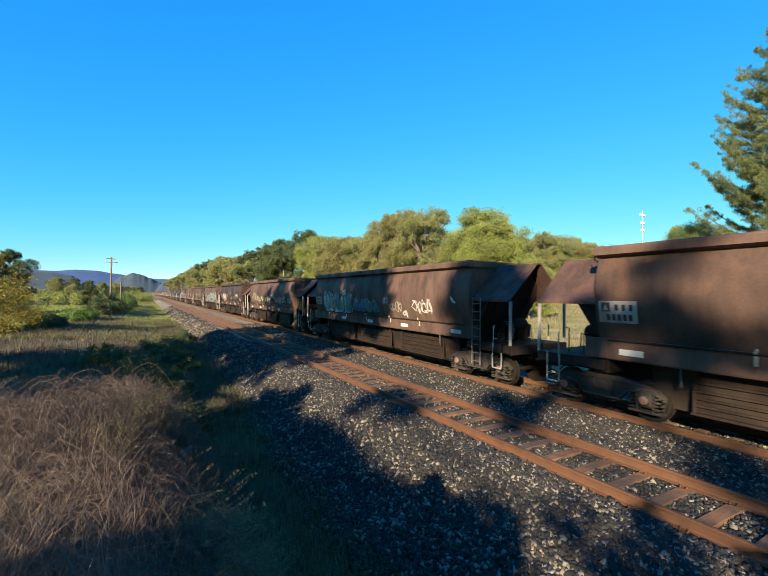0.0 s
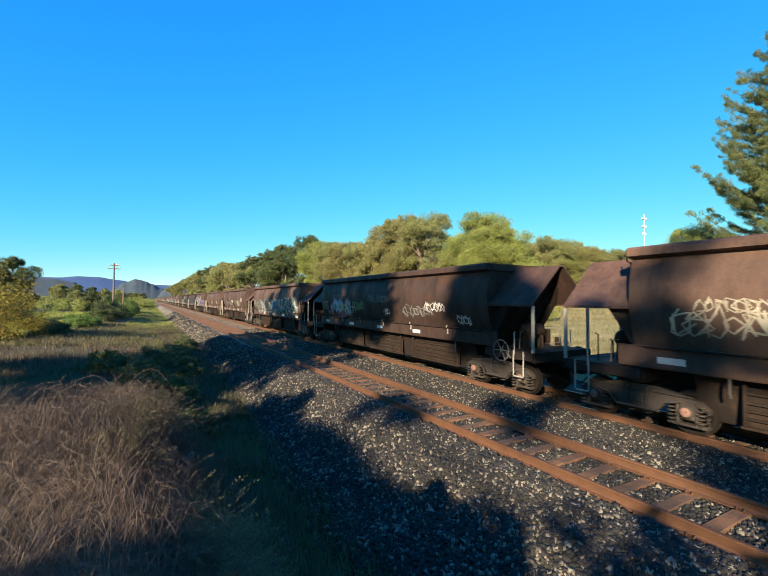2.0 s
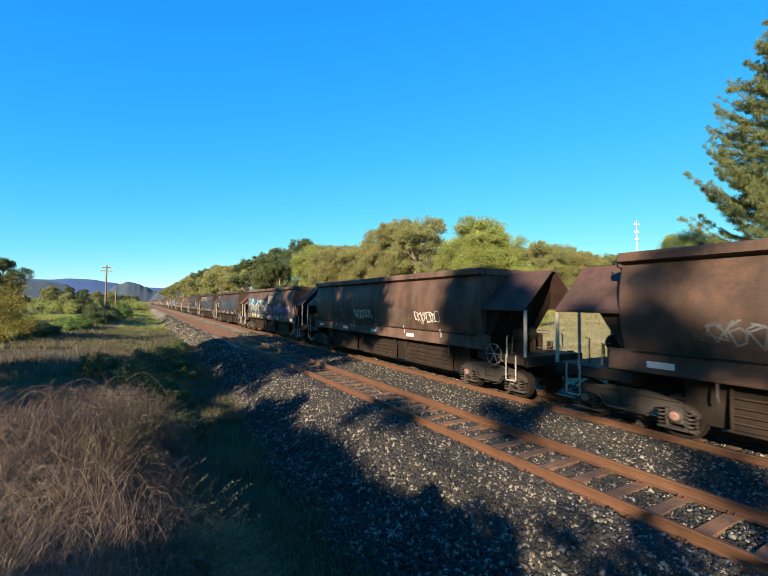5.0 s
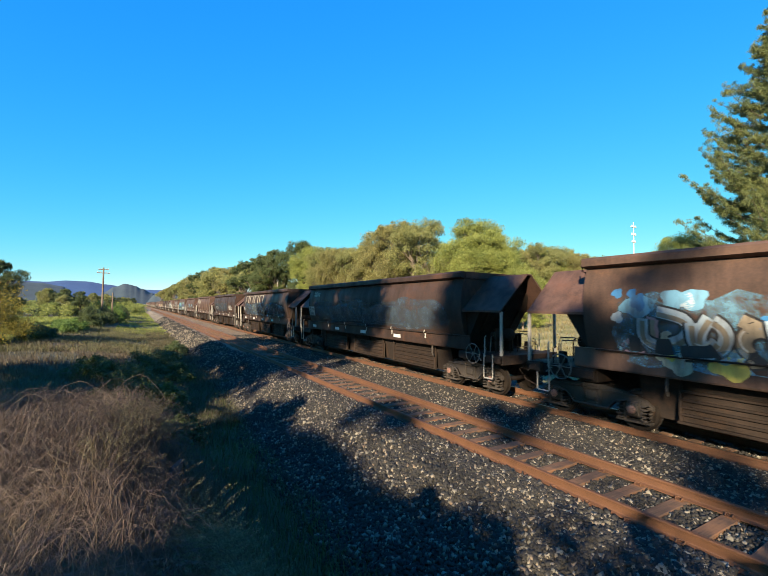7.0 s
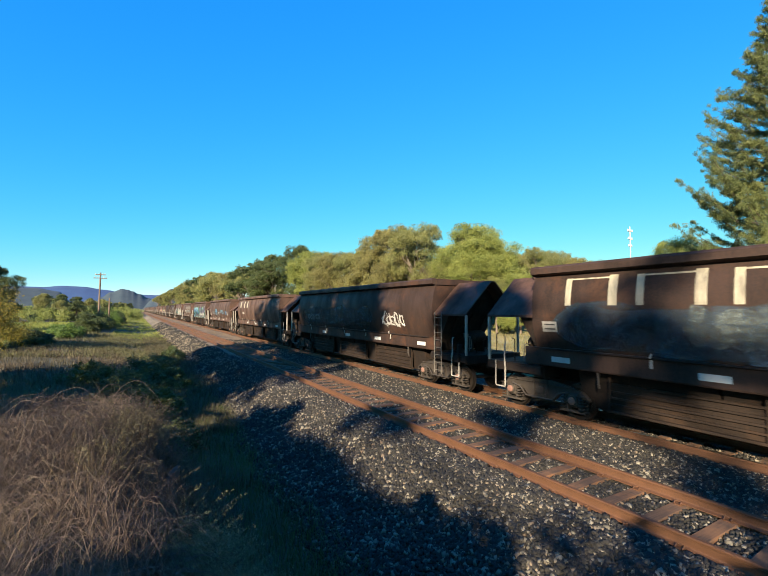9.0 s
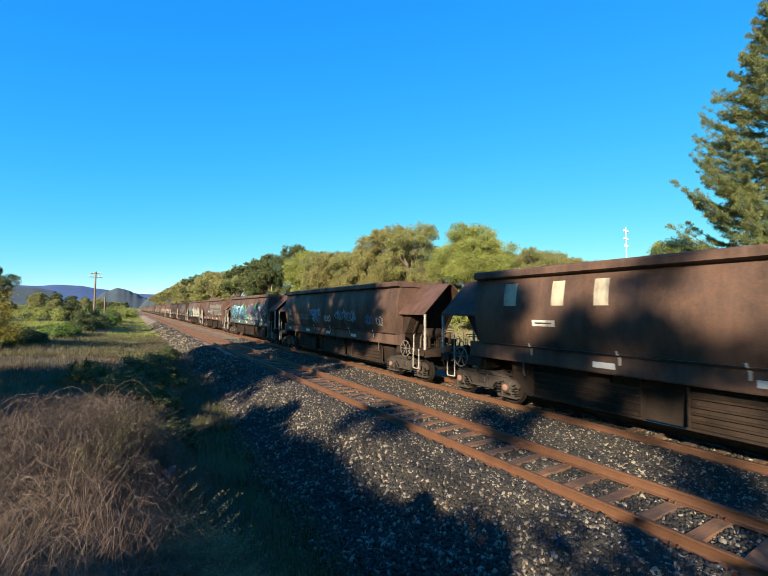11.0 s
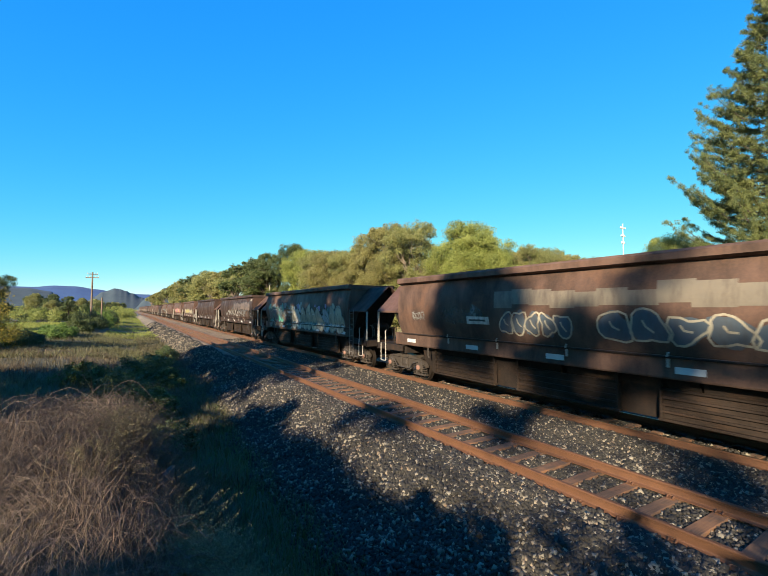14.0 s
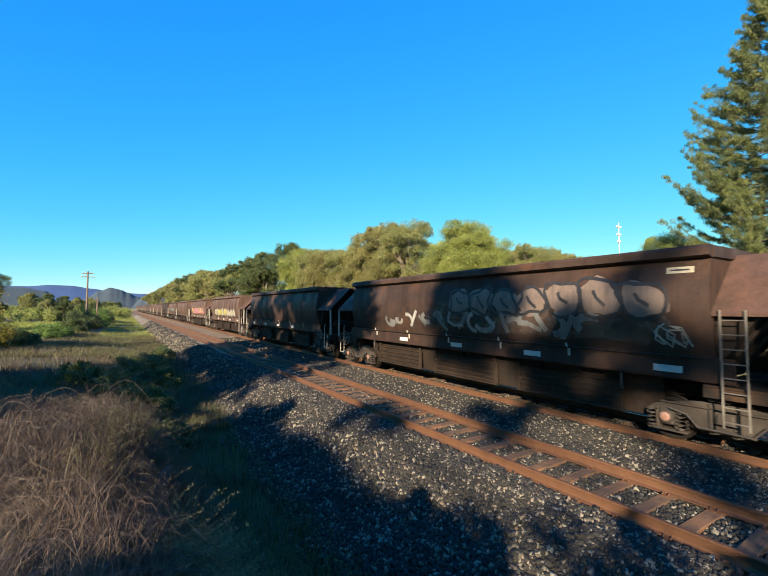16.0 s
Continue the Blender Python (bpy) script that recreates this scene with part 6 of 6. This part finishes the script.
grass_patch("slope_grass", 75, 60000, (17.2, 30), (-4, 34), 0.2, 0.006, 0.7, MAT["straw"], "dry straw grass on the slope beyond the train", 1.1, None, 1)
grass_patch("slope_grass", 175, 30000, (24, 60), (-6, 60), 0.32, 0.03, 0.7, MAT["straw"], "dry straw grass on the hillside", 1.1, None, 1)
grass_patch("slope_grass", 176, 9000, (17.5, 44), (-4, 50), 0.3, 0.02, 0.7, MAT["meadow"], "green tufts on the dry slope", 1.1, patchy(0.5, 0.5), 1)
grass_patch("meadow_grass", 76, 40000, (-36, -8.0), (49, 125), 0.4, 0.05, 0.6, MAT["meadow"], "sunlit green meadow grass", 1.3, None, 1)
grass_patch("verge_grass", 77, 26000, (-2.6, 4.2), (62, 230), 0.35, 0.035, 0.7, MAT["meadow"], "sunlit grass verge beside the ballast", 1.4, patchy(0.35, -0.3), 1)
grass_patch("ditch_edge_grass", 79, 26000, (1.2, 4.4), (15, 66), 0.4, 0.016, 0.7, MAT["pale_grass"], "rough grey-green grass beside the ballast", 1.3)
grass_patch("bank_edge_tufts", 278, 9000, (0.1, 1.5), (4.2, 10), 0.7, 0.003, 0.5, MAT["dry"], "dry grass tufts over the edge of the bank", 1.0, patchy(2.4, 0.1))
grass_patch("bank_tufts", 78, 5200, (-3.5, 1.4), (3, 9.5), 0.75, 0.003, 0.45, MAT["dry"], "tall dry grass stalks on the bank", 1.0, patchy(2.1, 0.55))


def seed_grass(seed, clumps, xr, yr, heads=26, tall=(0.35, 0.7), mat="pale_grass"):
    """Tussocks of arching stems, each with a soft drooping plume of fine spikelets towards one side."""
    rng, vs, fs, k = np.random.default_rng(seed), [], [], 0
    for _ in range(clumps):
        cx, cy = rng.uniform(*xr), rng.uniform(*yr)
        n = heads + 30
        x, y = cx + rng.normal(0, 0.06, n), cy + rng.normal(0, 0.06, n)
        high = rng.uniform(*tall, n)
        high[heads:] *= 0.7
        v, f = blades(rng, x, y, ground_z(x, y) - 0.02, high, 0.0025, 0.62, 4)
        stems = v.reshape(n, 5, 2, 3).mean(2)[:heads]
        c = np.concatenate([stems[:, 3] + (stems[:, 4] - stems[:, 3]) * q - np.array([0, 0, 0.03 * q * q]) for q in np.linspace(-0.2, 1.15, 9)])
        lv, lf = leaf_cloud(rng, c, np.full(len(c), 0.018), 7, 0.0042, 1.0, 3.4, 0.3)
        vs += [v, lv]
        fs += [f + k, lf + k + len(v)]
        k += len(v) + len(lv)
    return arrays_mesh("seed_grass", np.concatenate(vs), np.concatenate(fs), MAT[mat])


tagged(new("plume_grass", seed_grass(85, 44, (0.38, 0.95), (3.9, 4.8), 36, (0.55, 0.95), "plume")), "olive tussock grass with soft drooping plumes", "grass", kind="stuff")
tagged(new("seed_grass", seed_grass(83, 34, (-0.3, 1.0), (4.8, 8.2), 14, (0.45, 0.85))), "pale tussock grass with feathery seed heads", "grass", kind="stuff")
tagged(new("seed_grass", seed_grass(84, 50, (-5, 1.6), (7.5, 14), 16, (0.5, 0.9))), "pale tussock grass with feathery seed heads", "grass", kind="stuff")


def brambles(seed, n, xr, yr):
    """Dead arching canes tangled over the bank."""
    rng, s = random.Random(seed), Shape()
    for _ in range(n):
        x, y = rng.uniform(*xr), rng.uniform(*yr)
        mound = math.sin(x * 2.3 + 1) * math.sin(y * 1.9) + 0.45 * math.sin(x * 5 + y * 4) + 0.25 * math.sin(x * 9 - y * 7)
        if mound < -0.3 and rng.random() < 0.85:
            continue
        z = float(ground_z(x, y))
        a, ln, hi = rng.uniform(0, 6.28), rng.uniform(0.22, 0.75), rng.uniform(0.12, 0.5) * (1 + 0.35 * mound)
        bend = rng.uniform(-1.6, 1.6)
        pts = []
        for k in range(5):
            q = k / 4
            aa = a + bend * q
            pts.append((x + ln * q * math.cos(aa), y + ln * q * math.sin(aa), z + hi * math.sin(math.pi * min(1, 0.15 + 0.75 * q)) * rng.uniform(0.9, 1.1) - 0.1 * q))
        s.tube(pts, rng.uniform(0.0014, 0.0032) * (0.75 + 0.06 * y), 3, 0.001)
    return s


ob = new("brambles", brambles(81, 21000, (-4.6, 0.35), (2.4, 9.4)).mesh("brambles", MAT["cane"]))
tagged(ob, "tangle of dead brown bramble canes on the bank", "brambles", kind="stuff")

def long_canes(seed, n, xr, yr):
    """Long pale canes that arch out of the tangle."""
    rng, s = random.Random(seed), Shape()
    for _ in range(n):
        x, y = rng.uniform(*xr), rng.uniform(*yr)
        z = float(ground_z(x, y))
        a, ln, hi, bend = rng.uniform(-0.9, 1.2), rng.uniform(0.6, 1.2), rng.uniform(0.4, 0.62), rng.uniform(-0.9, 0.9)
        pts = [(x + ln * q * math.cos(a + bend * q), y + ln * q * math.sin(a + bend * q), z + hi * math.sin(math.pi * (0.05 + 0.85 * q)) + rng.uniform(-0.02, 0.02)) for q in (k / 9 for k in range(10))]
        s.tube(pts, rng.uniform(0.004, 0.007), 5, 0.002)
    return s


ob = new("bramble_canes", long_canes(82, 44, (-3.4, -0.1), (5.6, 8.9)).mesh("bramble_canes", MAT["cane"]))
tagged(ob, "long pale bramble canes arching over the bank", "brambles", kind="stuff")


def old_post(x, y, tall, lean, turn):
    """A broken, weathered stump of a fence post leaning in the grass."""
    s = Shape()
    s.loft([[(0.07 * a * f + 0.02 * q, 0.05 * b * f, z + (0.05 * a if q == 2 else 0)) for a, b in ((-1, -1), (1, -1), (1.1, 0.2), (0.7, 1), (-0.8, 1))] for q, (z, f) in enumerate(((-0.3, 1.1), (tall * 0.6, 1.0), (tall, 0.85)))])
    p = tagged(new("old_post"), "weathered grey broken fence post leaning in dead grass", "post", "broken posts on the bank")
    part("stump", s, MAT["weathered"], p)
    p.matrix_basis = pose(x, y, float(ground_z(x, y)), lean, lean * 0.4, turn)
    return p


for x, y, tall, lean, turn in ((0.42, 5.9, 0.34, 10, 20), (0.30, 6.9, 0.22, 14, 80), (0.18, 9.0, 0.3, -10, 50)):
    old_post(x, y, tall, lean, turn)

# ---- poles ----
def power_pole(x, y, height, mat, arms, label, pale=False):
    z = float(ground_z(x, y))
    p = tagged(new("power_pole"), label, "power pole")
    p.matrix_basis = pose(x, y, z)
    part("pole", Shape().tube([(0, 0, -0.5), (0, 0, height)], 0.085 if pale else 0.17, 10, 0.06 if pale else 0.11), mat, p, smooth=True)
    for zz, ln in arms:
        arm = part("crossarm", Shape().box(-ln, ln, -0.06, 0.06, zz - 0.06, zz + 0.06, 0.01), mat, p)
        for xx in (-0.9, -0.45, 0.45, 0.9):
            part("insulator", Shape().tube([(xx * ln, 0, zz + 0.05), (xx * ln, 0, zz + 0.24)], 0.05, 7, 0.03), MAT["white"], arm, "white insulator")
    return p


power_pole(-5.1, 86, 9.7, MAT["pole_wood"], ((9.35, 0.75), (8.75, 0.95)), "brown timber power pole with two crossarms")
power_pole(-3.8, 90, 5.6, MAT["pole_wood"], (), "short timber post beside the power pole")
power_pole(53.5, 28, 12.0, MAT["white"], ((11.4, 0.6), (10.4, 0.5), (9.5, 0.4)), "pale steel power pole with short crossarms", True)
power_pole(29.5, 100, 9.5, MAT["galv"], ((9.0, 0.4),), "grey pole among the trees")


def shed(x, y):
    """A small pale shed far along the line."""
    s = tagged(new("shed"), "small white-walled shed with a pale roof far along the line", "shed")
    s.matrix_basis = pose(x, y, float(ground_z(x, y)), 0, 0, 8)
    part("wall", Shape().box(-2.6, 2.6, -2, 2, -0.3, 2.6, 0.03), MAT["white"], s)
    part("roof", Shape().loft([[(-2.9, yy, 2.6), (0, yy, 3.6), (2.9, yy, 2.6), (2.9, yy, 2.5), (0, yy, 3.48), (-2.9, yy, 2.5)] for yy in (-2.3, 2.3)]), MAT["galv"], s)
    part("door", Shape().box(-0.5, 0.5, -2.06, -2.0, -0.1, 2.0, 0.01), MAT["pole_wood"], s, "brown door")
    return s


shed(-7.0, 330)

# ---- distance ----
def ridge(name, az0, az1, dist, prof, mat, label):
    """A wooded ridge: prof gives its height over the bearing; it has a foot, a face and a back."""
    n, rows = 160, []
    for k in range(n + 1):
        a = radians(az0 + (az1 - az0) * k / n)
        h_ = prof(k / n)
        rows.append([(math.sin(a) * d, math.cos(a) * d, z) for d, z in ((dist * 0.86, -8), (dist * 0.93, h_ * 0.55), (dist * 0.97, h_ * 0.86 ), (dist, h_), (dist * 1.08, h_ * 0.9), (dist * 1.25, -8))])
    s = Shape().loft(rows, closed=False)
    me = s.mesh(name, mat)
    me.shade_smooth()
    ob_ = new(name, me)
    return tagged(ob_, label, "hill", kind="structure")


def bumps(seed, level, amp, *peaks):
    rng = random.Random(seed)
    ph = [rng.uniform(0, 6) for _ in range(5)]

    def f(t):
        h_ = level + amp * sum(math.sin(t * w + p) / (i + 1) ** 1.6 for i, (w, p) in enumerate(zip((9, 23, 47, 75, 101), ph)))
        for c, w, g in peaks:
            h_ += g * math.exp(-((t - c) / w) ** 2)
        edge = min(1, t / 0.06, (1 - t) / 0.06)
        return max(-6, h_ * edge)
    return f


def crest(*marks, rough=1.5, seed=0):
    """A skyline through (share of the width, height) marks, eased, with small unevenness."""
    rng = random.Random(seed)
    ph = [rng.uniform(0, 6) for _ in range(4)]

    def f(t):
        for (a, ha), (b, hb) in zip(marks[:-1], marks[1:]):
            if a <= t <= b:
                q = (t - a) / (b - a)
                h_ = ha + (hb - ha) * q * q * (3 - 2 * q)
        return h_ + rough * sum(math.sin(t * w + p) for w, p in zip((11, 19, 31, 47), ph)) * min(1, t / 0.05, (1 - t) / 0.05)
    return f


ridge("hill_1", -40, 30, 4200, crest((0, 120), (0.40, 170), (0.45, 170), (0.475, 184), (0.50, 180), (0.53, 158), (0.56, 130), (1, 90), seed=1), MAT["hill_far"], "far wooded range in painted blue haze")
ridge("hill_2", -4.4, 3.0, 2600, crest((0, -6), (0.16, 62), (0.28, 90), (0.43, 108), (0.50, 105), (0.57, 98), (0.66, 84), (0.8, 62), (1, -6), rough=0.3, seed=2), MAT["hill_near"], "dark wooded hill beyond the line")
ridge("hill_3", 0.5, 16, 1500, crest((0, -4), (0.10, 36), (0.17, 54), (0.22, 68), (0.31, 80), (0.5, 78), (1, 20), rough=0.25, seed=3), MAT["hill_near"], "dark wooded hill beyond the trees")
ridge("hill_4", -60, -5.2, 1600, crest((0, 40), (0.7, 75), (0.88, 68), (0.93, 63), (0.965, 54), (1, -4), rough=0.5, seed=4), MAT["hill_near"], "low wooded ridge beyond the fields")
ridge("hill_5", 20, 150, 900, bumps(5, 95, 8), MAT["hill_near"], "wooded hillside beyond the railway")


# ---- what moves ----
SPEED, SLOWING, GAP = 20.924, 0.1698, 8.935        # metres a second at the start, loss of speed a second, a coupling's place at the start


def run(t):
    """How far the train has come."""
    return SPEED * t - SLOWING * t * t / 2


def motions():
    times = [k * 0.5 for k in range(33)]
    for k, w in wagons.items():
        y = GAP + PITCH * (k + 0.5)
        walk(w, [(t, pose(XC, y - run(t), 0, 0, 0, 180 if k in TURNED else 0)) for t in times])
    # every wheel turns alike: one set of keys for the leading and one for the trailing wheels of the bogies
    turned = {}
    for w in wagons.values():
        for o in w.children_recursive:
            if o.name.split(".")[0] == "wheelset":
                way = -1 if w in turned_round else 1
                y = (round(o.location.y, 2), way)
                if y not in turned:
                    walk(o, [(n / FPS, pose(0, y[0], WHEEL_R, math.degrees(way * run(n / FPS) / WHEEL_R) % 360)) for n in range(16 * FPS + 1)])
                    turned[y] = o.animation_data
                else:
                    o.rotation_mode = "QUATERNION"
                    keys = o.animation_data_create()
                    keys.action, keys.action_slot = turned[y].action, turned[y].action_slot


motions()
